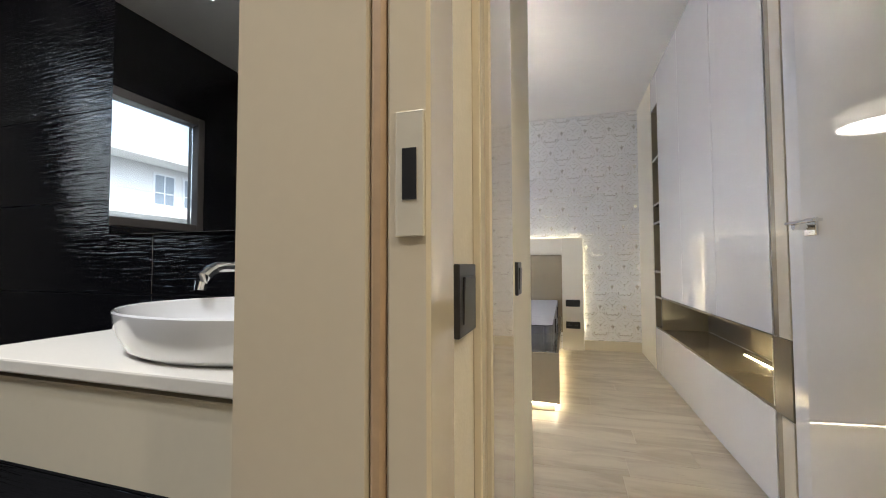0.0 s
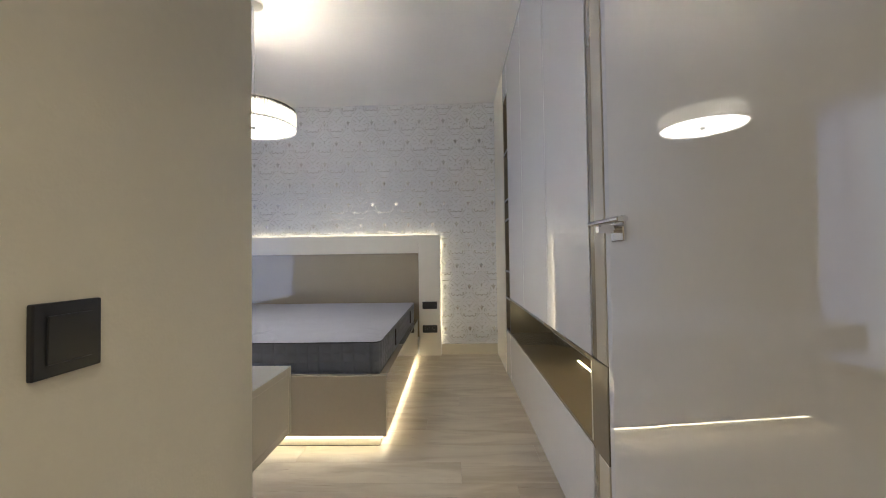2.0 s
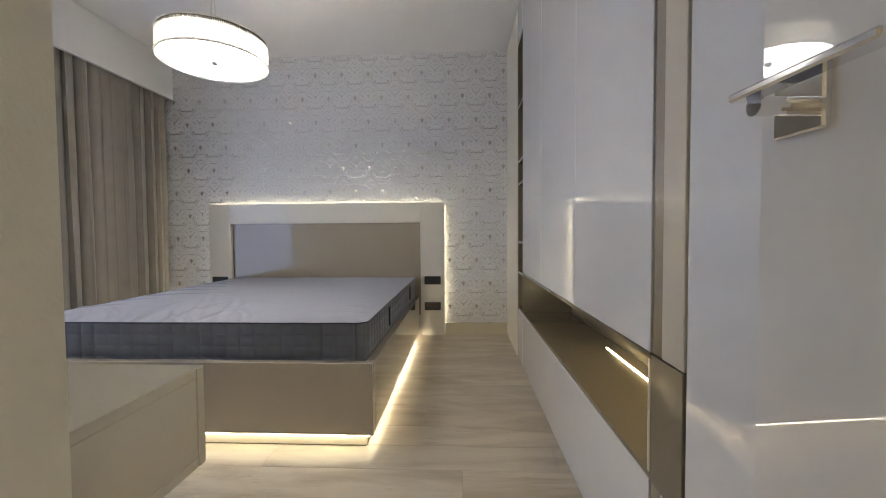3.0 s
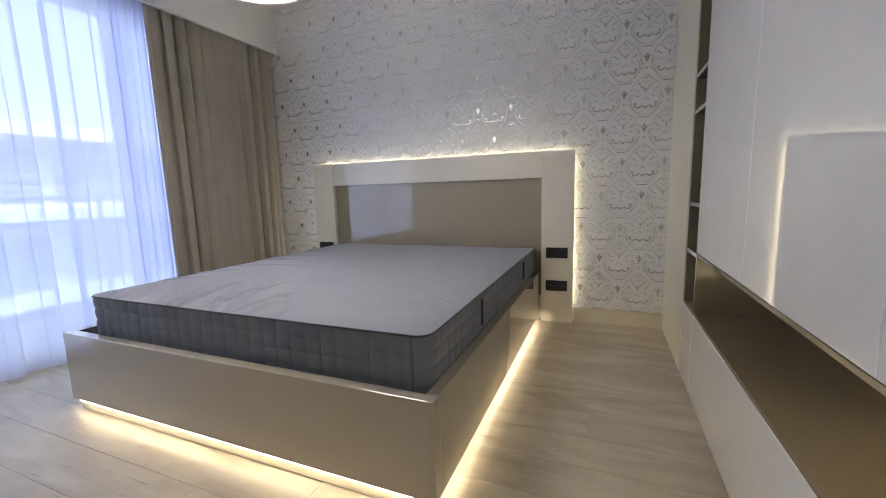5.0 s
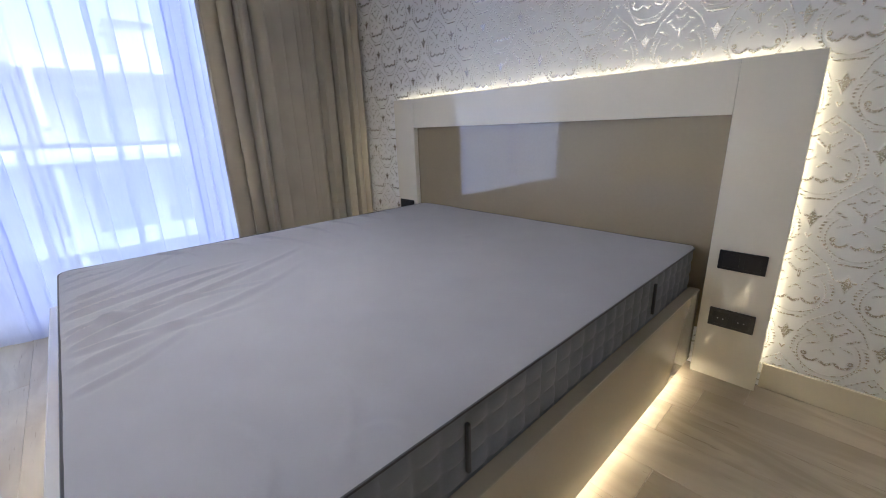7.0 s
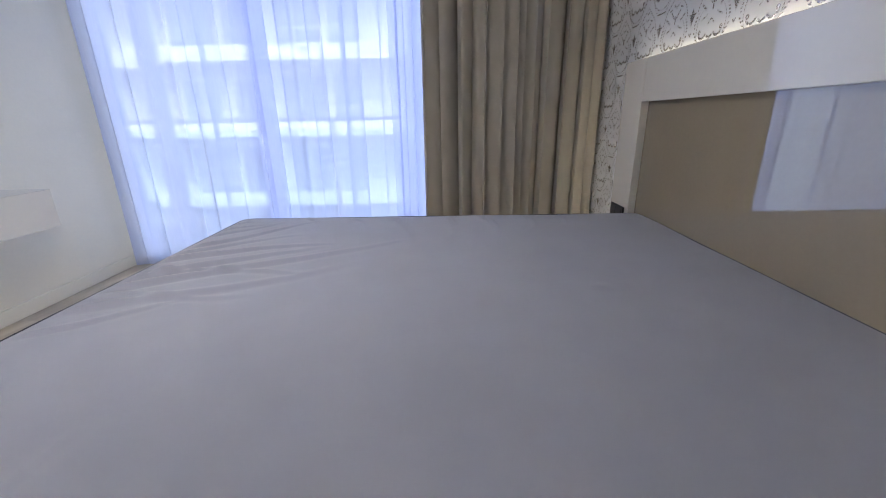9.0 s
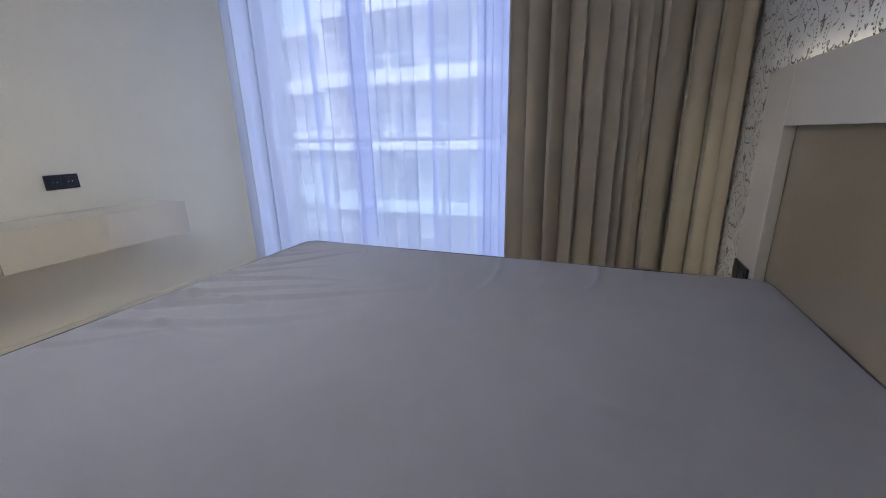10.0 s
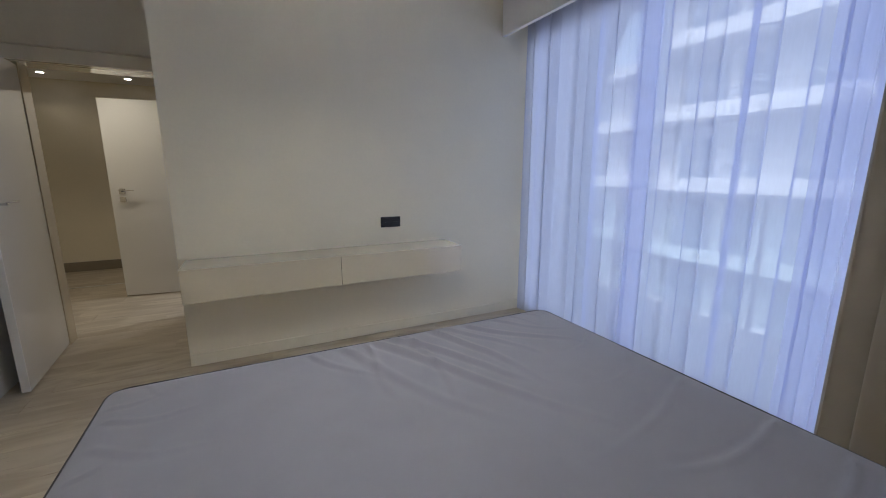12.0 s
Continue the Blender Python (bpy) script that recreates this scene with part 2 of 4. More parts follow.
def see_through_cloth(name, color, open_part, glow_part=0.6):
    """Thin fabric: part open weave, part translucent, part diffuse."""
    m, nt, b = material(name)
    nt.nodes.remove(b)
    v = coords(nt, (1, 1, 0.15))
    n = node(nt, "ShaderNodeTexNoise", Scale=90.0, Detail=2.0)
    nt.links.new(v, n.inputs["Vector"])
    tr, tl, df = (nt.nodes.new(k) for k in ("ShaderNodeBsdfTransparent", "ShaderNodeBsdfTranslucent", "ShaderNodeBsdfDiffuse"))
    tl.inputs[0].default_value = df.inputs[0].default_value = (*color, 1)
    a, c = nt.nodes.new("ShaderNodeMixShader"), nt.nodes.new("ShaderNodeMixShader")
    a.inputs[0].default_value = glow_part
    nt.links.new(df.outputs[0], a.inputs[1])
    nt.links.new(tl.outputs[0], a.inputs[2])
    k = math_node(nt, "ADD", open_part - 0.03, math_node(nt, "MULTIPLY", n.outputs[0], 0.06))
    nt.links.new(k, c.inputs[0])
    nt.links.new(a.outputs[0], c.inputs[1])
    nt.links.new(tr.outputs[0], c.inputs[2])
    nt.links.new(c.outputs[0], nt.nodes["Material Output"].inputs[0])
    return m


def clear_glass(name, tint=(0.95, 0.98, 0.97)):
    m, nt, b = material(name)
    nt.nodes.remove(b)
    tr, gl = nt.nodes.new("ShaderNodeBsdfTransparent"), nt.nodes.new("ShaderNodeBsdfGlossy")
    tr.inputs[0].default_value = (*tint, 1)
    gl.inputs["Roughness"].default_value = 0.01
    fr = node(nt, "ShaderNodeFresnel", IOR=1.45)
    mx = nt.nodes.new("ShaderNodeMixShader")
    nt.links.new(fr.outputs[0], mx.inputs[0])
    nt.links.new(tr.outputs[0], mx.inputs[1])
    nt.links.new(gl.outputs[0], mx.inputs[2])
    nt.links.new(mx.outputs[0], nt.nodes["Material Output"].inputs[0])
    return m


def black_tile():
    m, nt, b = material("black_relief_tile")
    b.inputs["Base Color"].default_value = (0.004, 0.004, 0.005, 1)
    b.inputs["Roughness"].default_value = 0.09
    b.inputs["IOR"].default_value = 1.85
    v = coords(nt, (7, 7, 120))
    n = node(nt, "ShaderNodeTexNoise", Scale=1.0, Detail=2.0, Distortion=0.6)
    nt.links.new(v, n.inputs["Vector"])
    bp = node(nt, "ShaderNodeBump", Strength=0.5, Distance=0.004)
    nt.links.new(n.outputs[0], bp.inputs["Height"])
    nt.links.new(bp.outputs[0], b.inputs["Normal"])
    return m


PAINT = surface("cream_wall_paint", (0.72, 0.66, 0.525), 0.5, vary=0.025, bump=0.08, bump_scale=180)
TVPAINT = surface("ivory_wall_paint", (0.80, 0.75, 0.605), 0.6, vary=0.02, bump=0.08, bump_scale=180)
CEIL = surface("white_ceiling_paint", (0.82, 0.81, 0.80), 0.75, vary=0.015, bump=0.06, bump_scale=160)
PAPER = damask_paper()
IVORY = surface("ivory_gloss_lacquer", (0.78, 0.74, 0.645), 0.05, vary=0.015, coat=1.0, rough_vary=0.02)
CREAM = surface("cream_gloss_lacquer", (0.69, 0.63, 0.485), 0.05, vary=0.02, coat=1.0, rough_vary=0.02)
SATIN = surface("cream_satin_panel", (0.74, 0.70, 0.58), 0.3, vary=0.02)
WHITE = surface("white_gloss_lacquer", (0.78, 0.775, 0.765), 0.012, vary=0.012, coat=0.6, rough_vary=0.004, ior=1.6)
DOORWHITE = surface("ivory_gloss_door_lacquer", (0.76, 0.745, 0.71), 0.012, vary=0.012, coat=0.25, rough_vary=0.004, ior=1.6)
TAUPE = surface("taupe_gloss_lacquer", (0.215, 0.178, 0.115), 0.16, vary=0.03, coat=0.15)
TAUPE_LIGHT = surface("greige_gloss_lacquer", (0.335, 0.28, 0.185), 0.03, vary=0.03, coat=1.0, rough_vary=0.01, ior=1.75)
FRAMEWOOD = surface("beige_door_frame_lacquer", (0.62, 0.545, 0.41), 0.10, vary=0.02, coat=1.0, rough_vary=0.03)
STRIKE = surface("pale_satin_strike_metal", (0.72, 0.67, 0.55), 0.25, 0.25, vary=0.04)
SEAL = surface("tan_rubber_seal", (0.42, 0.29, 0.17), 0.6, vary=0.1)
OAK = oak_planks()
SUBFLOOR = surface("dark_joint", (0.22, 0.185, 0.145), 0.8)
TICKING = cloth("pale_grey_ticking", (0.30, 0.302, 0.342), 1100, vary=0.04)
QUILT = cloth("charcoal_quilted_knit", (0.165, 0.173, 0.195), 700, vary=0.12)
BLACKCLOTH = cloth("black_piping_cloth", (0.045, 0.045, 0.05), 700)
DRAPE = cloth("beige_drapery", (0.40, 0.365, 0.30), 800, vary=0.06)
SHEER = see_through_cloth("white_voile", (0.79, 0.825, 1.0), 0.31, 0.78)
# for an invented cover that holds back the bulbs' upward light
DIMVEIL = see_through_cloth("added_dimming_veil", (0.52, 0.50, 0.47), 0.07, 0.6)
SHADE = see_through_cloth("ivory_string_shade", (0.036, 0.035, 0.032), 0.005, 0.5)
RIM = cloth("ivory_bound_cloth", (0.85, 0.82, 0.75), 900)
DIFFUSER = glow("lit_opal_diffuser", (1.0, 0.89, 0.73), 3.2)
LED = glow("warm_led_strip", WARM, 3.6)
GLOW_NICHE = glow("niche_floor_glow", (1.0, 0.80, 0.38), 9.0)
LED_UNDER = glow("niche_led_under_top", (1.0, 0.83, 0.5), 3.0)
LED_SOFT = glow("warm_led_cove", WARM, 1.6)
SPOTGLOW = glow("lit_spot_lens", (1.0, 0.92, 0.8), 6.0)
BLACK = surface("black_satin_plastic", (0.018, 0.018, 0.02), 0.32, vary=0.1)
CHROME = surface("polished_chrome", (0.82, 0.82, 0.84), 0.07, 1.0, vary=0.02, rough_vary=0.03)
STEEL = surface("brushed_steel", (0.62, 0.61, 0.58), 0.3, 1.0, vary=0.05)
ALU = surface("white_window_frame", (0.66, 0.68, 0.72), 0.35, vary=0.03)
DARKFRAME = surface("dark_brown_window_frame", (0.05, 0.043, 0.038), 0.4, vary=0.08)
GLASS = clear_glass("window_glass")
RAILGLASS = clear_glass("balustrade_glass", (0.86, 0.93, 0.93))
TILE = black_tile()
GROUT = surface("grey_grout", (0.20, 0.20, 0.20), 0.8)
MIRROR = surface("mirror_silver", (0.92, 0.93, 0.93), 0.01, 1.0, vary=0.0, rough_vary=0.0)
PORCELAIN = surface("white_glazed_porcelain", (0.82, 0.82, 0.82), 0.08, vary=0.01, coat=0.8)
STONE = surface("cream_quartz_top", (0.74, 0.71, 0.64), 0.25, vary=0.02, fine=200)
BATHFLOOR = surface("dark_floor_tile", (0.06, 0.06, 0.062), 0.3, vary=0.15)
PLASTER = surface("white_facade_render", (0.72, 0.71, 0.69), 0.85, vary=0.06, fine=8, coarse=0.4, bump=0.1, bump_scale=30)
GREYWALL = surface("grey_facade_render", (0.60, 0.60, 0.61), 0.85, vary=0.08, fine=8, coarse=0.4)
DARKGLASS = surface("dark_window_pane", (0.20, 0.23, 0.27), 0.08, vary=0.2, coarse=0.3)
CONCRETE = surface("balcony_concrete", (0.42, 0.41, 0.40), 0.8, vary=0.1, bump=0.2, bump_scale=60)
ASPHALT = surface("asphalt", (0.055, 0.055, 0.057), 0.9, vary=0.2, fine=30, coarse=0.3)
SKIRTDARK = surface("grey_brown_skirting", (0.22, 0.19, 0.15), 0.35, vary=0.05)

# ---- building helpers ----


def box_bm(x0, x1, y0, y1, z0, z1, bevel=0.0, segments=1, bm=None):
    own = bmesh.new()
    bmesh.ops.create_cube(own, size=1.0)
    sx, sy, sz = abs(x1 - x0), abs(y1 - y0), abs(z1 - z0)
    for v in own.verts:
        v.co = Vector(((x0 + x1) / 2 + v.co.x * sx, (y0 + y1) / 2 + v.co.y * sy, (z0 + z1) / 2 + v.co.z * sz))
    if bevel:
        bmesh.ops.bevel(own, geom=own.edges[:], offset=min(bevel, sx / 3, sy / 3, sz / 3), segments=segments, affect="EDGES", profile=0.5)
    if bm is None:
        return own
    return join_bm(bm, own)


def join_bm(bm, other):
    tmp = bpy.data.meshes.new("tmp")
    other.to_mesh(tmp)
    other.free()
    bm.from_mesh(tmp)
    bpy.data.meshes.remove(tmp)
    return bm


def boxes(*args, bevel=0.0):
    bm = bmesh.new()
    for a in args:
        box_bm(*a, bevel=bevel, bm=bm)
    return bm


def cyl_bm(p, q, r, r2=None, n=20, bevel=0.0):
    """A cylinder or cone from p to q."""
    p, q = Vector(p), Vector(q)
    bm = bmesh.new()
    bmesh.ops.create_cone(bm, cap_ends=True, segments=n, radius1=r, radius2=r if r2 is None else r2, depth=(q - p).length)
    if bevel:
        rims = [e for e in bm.edges if abs(e.verts[0].co.z - e.verts[1].co.z) < 1e-6]
        bmesh.ops.bevel(bm, geom=rims, offset=bevel, segments=2, affect="EDGES", profile=0.5)
    m = Matrix.Translation((p + q) / 2) @ (q - p).to_track_quat("Z", "Y").to_matrix().to_4x4()
    bmesh.ops.transform(bm, matrix=m, verts=bm.verts[:])
    return bm


def mesh_of(name, bm, mat, smooth=False):
    me = bpy.data.meshes.new(name)
    bmesh.ops.recalc_face_normals(bm, faces=bm.faces[:])
    if smooth:
        for f in bm.faces:
            f.smooth = True
        for e in bm.edges:
            if len(e.link_faces) == 2 and e.calc_face_angle(0) > 0.7:
                e.smooth = False
    bm.to_mesh(me)
    bm.free()
    me.materials.append(mat)
    return me


def structure(name, bm, mat, label, category, smooth=False):
    return tagged(new(name, mesh_of(name, bm, mat, smooth)), label, category, kind="structure")


def solo(name, bm, mat, label, category, group="", smooth=False):
    return tagged(new(name, mesh_of(name, bm, mat, smooth)), label, category, group)


def thing(name, base, label, category, group="", kind=""):
    ob = new(name)
    ob.location = base
    ob.empty_display_size = 0.1
    return tagged(ob, label, category, group, kind)


def part(name, bm, mat, parent, label="", smooth=False):
    ob = new(name, mesh_of(name, bm, mat, smooth))
    ob.parent = parent
    if parent.type == "EMPTY":
        ob.matrix_parent_inverse = Matrix.Translation(-parent.location)
    return tagged(ob, label)


# ---- the large structure ----
H = 2.79          # bedroom ceiling
HALL_H = 2.40     # lower hall ceiling
XW = -3.70        # inner face of the window wall
YTV = -3.495      # face of the wall with the floating drawers
XE = -0.943       # entry and hall wall, left hand on the way in
YA = -4.08        # bathroom vanity wall

structure("wall_north", boxes((-3.85, 0.77, 0, 0.15, 0, H)), PAPER, "pearl grey damask wallpaper with glossy embossed ogee pattern", "wall")
structure("wall_east", boxes((0.62, 0.77, -3.17, -0.002, 0, H)), PAINT, "cream painted wall behind the wardrobe", "wall")
structure("wall_tv", boxes((XW, XE, YA, YTV, 0, H)), TVPAINT, "smooth ivory painted wall above the floating drawers", "wall")
structure("wall_entry", boxes((-1.10, XE, -4.672, YA - 0.002, 0, H)), PAINT, "cream painted entry wall with black switches", "wall")
structure("wall_entry_east", boxes((0.024, 0.62, -4.11, -3.18, 0, H)), PAINT, "cream painted wall behind the open door", "wall")
structure("wall_door", boxes((0.062, 1.25, -4.43, -4.112, 0, H), (XE + 0.002, 0.06, -4.41, -4.13, 2.09, H)), PAINT, "cream painted wall round the bedroom door", "wall")
structure("wall_hall_west", boxes((-1.12, XE, -7.2, -5.52, 0, H), (-1.12, XE, -5.518, -4.674, 2.09, H)), PAINT, "cream painted hall wall beside the bathroom door", "wall")
structure("wall_hall_east", boxes((1.25, 1.4, -7.2, -4.112, 0, H)), PAINT, "cream painted hall wall", "wall")
structure("wall_hall_south", boxes((-1.12, 1.4, -7.35, -7.202, 0, H)), PAINT, "glossy cream panelled wall at the hall's end", "wall")
structure("wall_west", boxes(
    (-3.85, XW - 0.002, -0.25, -0.002, 0, H), (-3.85, XW - 0.002, -3.46, -0.252, 2.42, H), (-3.85, XW - 0.002, -4.78, -3.462, 0, H),
    (-3.85, XW - 0.002, -5.79, -4.782, 0, 1.275), (-3.85, XW - 0.002, -5.79, -4.782, 2.22, H), (-3.85, XW - 0.002, -6.4, -5.792, 0, H)),
    TVPAINT, "white painted outer wall with tall window", "wall")
structure("wall_bath_south", boxes((-3.698, -1.122, -6.4, -6.25, 0, H)), TILE, "black tiled bathroom wall", "wall")
structure("wall_bath_west", boxes((XW - 0.001, XW + 0.01, -4.778, YA - 0.02, 0, H), (XW - 0.001, XW + 0.01, -6.245, -5.792, 0, H), (XW - 0.001, XW + 0.01, -5.79, -4.78, 0, 1.275), (XW - 0.001, XW + 0.01, -5.79, -4.78, 2.22, H)),
          TILE, "black glossy tiles round the bathroom window", "wall")
structure("ceiling", boxes((-3.85, 1.4, -4.43, 0.15, H, H + 0.12), (-3.85, -1.12, -6.4, -4.432, H, H + 0.12), (-1.118, 1.4, -7.35, -4.432, H, H + 0.12)),
          CEIL, "smooth white painted ceiling", "ceiling")
structure("ceiling_hall", boxes((XE + 0.002, 1.248, -7.2, -4.432, HALL_H, HALL_H + 0.03)), CEIL, "lowered white hall ceiling with recessed spots", "ceiling")
structure("bathroom_floor", boxes((-3.698, -1.12, -6.25, YA - 0.002, -0.10, 0.0)), BATHFLOOR, "dark bathroom floor tile", "floor")

# curtain box under the ceiling
structure("trim_curtain_box", boxes((-3.42, -3.385, YTV + 0.002, -0.002, 2.39, H - 0.002), bevel=0.003), CEIL, "white plasterboard curtain box along the ceiling", "pelmet")

# skirting
structure("baseboard_north", boxes((-0.615, -0.004, -0.016, -0.002, 0.001, 0.115), (-3.38, -3.006, -0.016, -0.002, 0.001, 0.115), bevel=0.002), CREAM, "cream lacquered skirting board", "skirting")
structure("baseboard_tv", boxes((-3.69, XE - 0.002, YTV + 0.002, YTV + 0.014, 0.001, 0.085), bevel=0.002), TVPAINT, "ivory skirting board", "skirting")
structure("baseboard_hall", boxes((XE + 0.003, 1.24, -7.198, -7.18, 0.001, 0.125), bevel=0.002), SKIRTDARK, "dark grey-brown skirting at the hall's end", "skirting")


# bedroom door frame: lining, rebate seal, casings
frame_1 = thing("door_frame_1", (-0.46, -4.27, 0), "beige lacquered bedroom door frame with steel strike plate", "door frame", kind="structure")
part("lining", boxes((XE + 0.001, XE + 0.020, -4.415, -4.293, 0, 2.06), bevel=0.003), FRAMEWOOD, frame_1)
part("lining", boxes((XE + 0.001, XE + 0.006, -4.291, -4.06, 0, 2.06), bevel=0.002), FRAMEWOOD, frame_1)
part("casing", boxes((XE - 0.0005, XE + 0.012, -4.455, -4.417, 0, 2.09), bevel=0.002), FRAMEWOOD, frame_1)
part("lining", boxes((-0.084, 0.06, -4.425, -4.292, 0, 2.06), bevel=0.002), FRAMEWOOD, frame_1)
part("lining", boxes((-0.030, 0.06, -4.290, -4.114, 0, 2.06), bevel=0.002), FRAMEWOOD, frame_1)
part("head", boxes((XE + 0.024, -0.092, -4.425, -4.222, 2.0, 2.06), bevel=0.002), FRAMEWOOD, frame_1)
part("casing", boxes((XE + 0.001, -0.002, -4.128, -4.092, 1.985, 2.075), bevel=0.003), CREAM, frame_1)
strike = part("strike_plate", boxes((XE + 0.006, XE + 0.0075, -4.288, -4.252, 1.075, 1.195), bevel=0.0005), STRIKE, frame_1)
part("latch_hole", boxes((XE + 0.0072, XE + 0.0082, -4.281, -4.262, 1.111, 1.158)), BLACK, strike)

# bathroom door frame, far jamb and lintel
frame_2 = thing("door_frame_2", (-1.02, -5.12, 0), "beige lacquered bathroom door frame with steel strike plate", "door frame", kind="structure")
part("lining", boxes((-1.112, -0.974, -4.70, -4.672, 0, 2.06), bevel=0.003), FRAMEWOOD, frame_2)
part("lining", boxes((-0.958, -0.921, -4.70, -4.672, 0, 2.06), bevel=0.003), FRAMEWOOD, frame_2)
part("seal", boxes((-0.973, -0.959, -4.701, -4.672, 0, 2.06), bevel=0.004), SEAL, frame_2)
part("casing", boxes((XE + 0.001, XE + 0.014, -4.671, -4.60, 0, 2.09), bevel=0.003), FRAMEWOOD, frame_2)
part("lining", boxes((-1.135, -0.921, -5.519, -5.49, 0, 2.06), bevel=0.003), FRAMEWOOD, frame_2)
part("head", boxes((-1.135, -0.921, -5.489, -4.702, 2.03, 2.06), bevel=0.003), FRAMEWOOD, frame_2)
strike = part("strike_plate", boxes((-0.949, -0.925, -4.7025, -4.700, 1.031, 1.131), bevel=0.001), STRIKE, frame_2)
part("latch_hole", boxes((-0.943, -0.931, -4.7032, -4.7015, 1.060, 1.101)), BLACK, strike)


def lever_handle(parent, m, key=True):
    """A flat lever on a square rose; drawn facing -y with the lever towards +x, then moved by m."""
    def put(name, bm, mat, label=""):
        bmesh.ops.transform(bm, matrix=m, verts=bm.verts[:])
        return part(name, bm, mat, parent, label)
    rose = put("rose", box_bm(-0.026, 0.026, -0.009, 0.0, -0.026, 0.026, 0.002), CHROME)
    put("lever_neck", cyl_bm((0, -0.009, 0), (0, -0.05, 0), 0.009, n=16), CHROME)
    put("lever", box_bm(-0.012, 0.118, -0.066, -0.044, 0.006, 0.014, 0.002), CHROME, "flat chrome lever")
    if key:
        put("keyhole_rose", box_bm(-0.026, 0.026, -0.007, 0.0, -0.106, -0.058, 0.002), CHROME)
    return rose


def door_leaf(name, hinge, free, label, width_z=(0.012, 1.99), lever_side=1, key=True, handle_from_edge=0.10, lever_z=1.10):
    """A leaf from hinge to free edge, 4 cm thick behind its seen face; the lever sits on the seen face."""
    hx, hy = hinge
    fx, fy = free
    length = math.hypot(fx - hx, fy - hy)
    ang = math.atan2(fy - hy, fx - hx)
    m = Matrix.Translation((hx, hy, 0)) @ Matrix.Rotation(ang, 4, "Z")
    ob = thing(name, (hx, hy, 0), label, "door", kind="structure")
    side = lever_side
    bm = box_bm(0, length, 0, -0.042 * side, width_z[0], width_z[1], 0.003)
    bmesh.ops.transform(bm, matrix=m, verts=bm.verts[:])
    leaf = part("leaf", bm, DOORWHITE, ob)
    turn = Matrix.Identity(4) if side < 0 else Matrix.Rotation(math.pi, 4, "Z")
    hm = m @ Matrix.Translation((length - handle_from_edge, 0, lever_z)) @ turn
    if side < 0:
        hm = hm @ Matrix.Diagonal((-1, 1, 1, 1))
    lever_handle(ob, hm, key)
    return ob


door_leaf("door_1", (-0.078, -4.289), (-0.132, -3.520), "open ivory gloss bedroom door with chrome lever", lever_side=1, key=False, handle_from_edge=0.052, lever_z=1.115)
door_leaf("door_2", (-0.905, -5.47), (-0.155, -5.575), "open ivory gloss bathroom door with chrome lever", lever_side=1)

# bedroom window in the west wall
win = thing("window_1", (-3.8, -1.7, 0), "tall white framed balcony window in four panels", "window", kind="structure")
wy = [-3.456, -3.12, -2.35, -1.22, -0.254]
for a, b in zip(wy, wy[1:]):
    fr = part("sash", boxes((-3.82, -3.75, a, a + 0.06, 0.0, 2.415), (-3.82, -3.75, b - 0.06, b, 0.0, 2.415),
                            (-3.82, -3.75, a + 0.06, b - 0.06, 0.0, 0.09), (-3.82, -3.75, a + 0.06, b - 0.06, 2.335, 2.415), bevel=0.003), ALU, win)
    pane = part("pane", boxes((-3.79, -3.782, a + 0.061, b - 0.061, 0.091, 2.334)), GLASS, fr)
    pane.visible_shadow = False

# bathroom window
win2 = thing("window_2", (-3.8, -5.44, 1.28), "dark framed bathroom window over frosted daylight", "window", kind="structure")
fr = part("window_frame", boxes((-3.80, -3.69, -5.788, -5.728, 1.278, 2.217), (-3.80, -3.69, -4.842, -4.784, 1.278, 2.217),
                                (-3.80, -3.69, -5.727, -4.843, 1.278, 1.338), (-3.80, -3.69, -5.727, -4.843, 2.157, 2.217), bevel=0.003), DARKFRAME, win2)
pane = part("pane", boxes((-3.76, -3.752, -5.727, -4.843, 1.338, 2.157)), GLASS, fr)
pane.visible_shadow = False

# ---- bedroom things ----


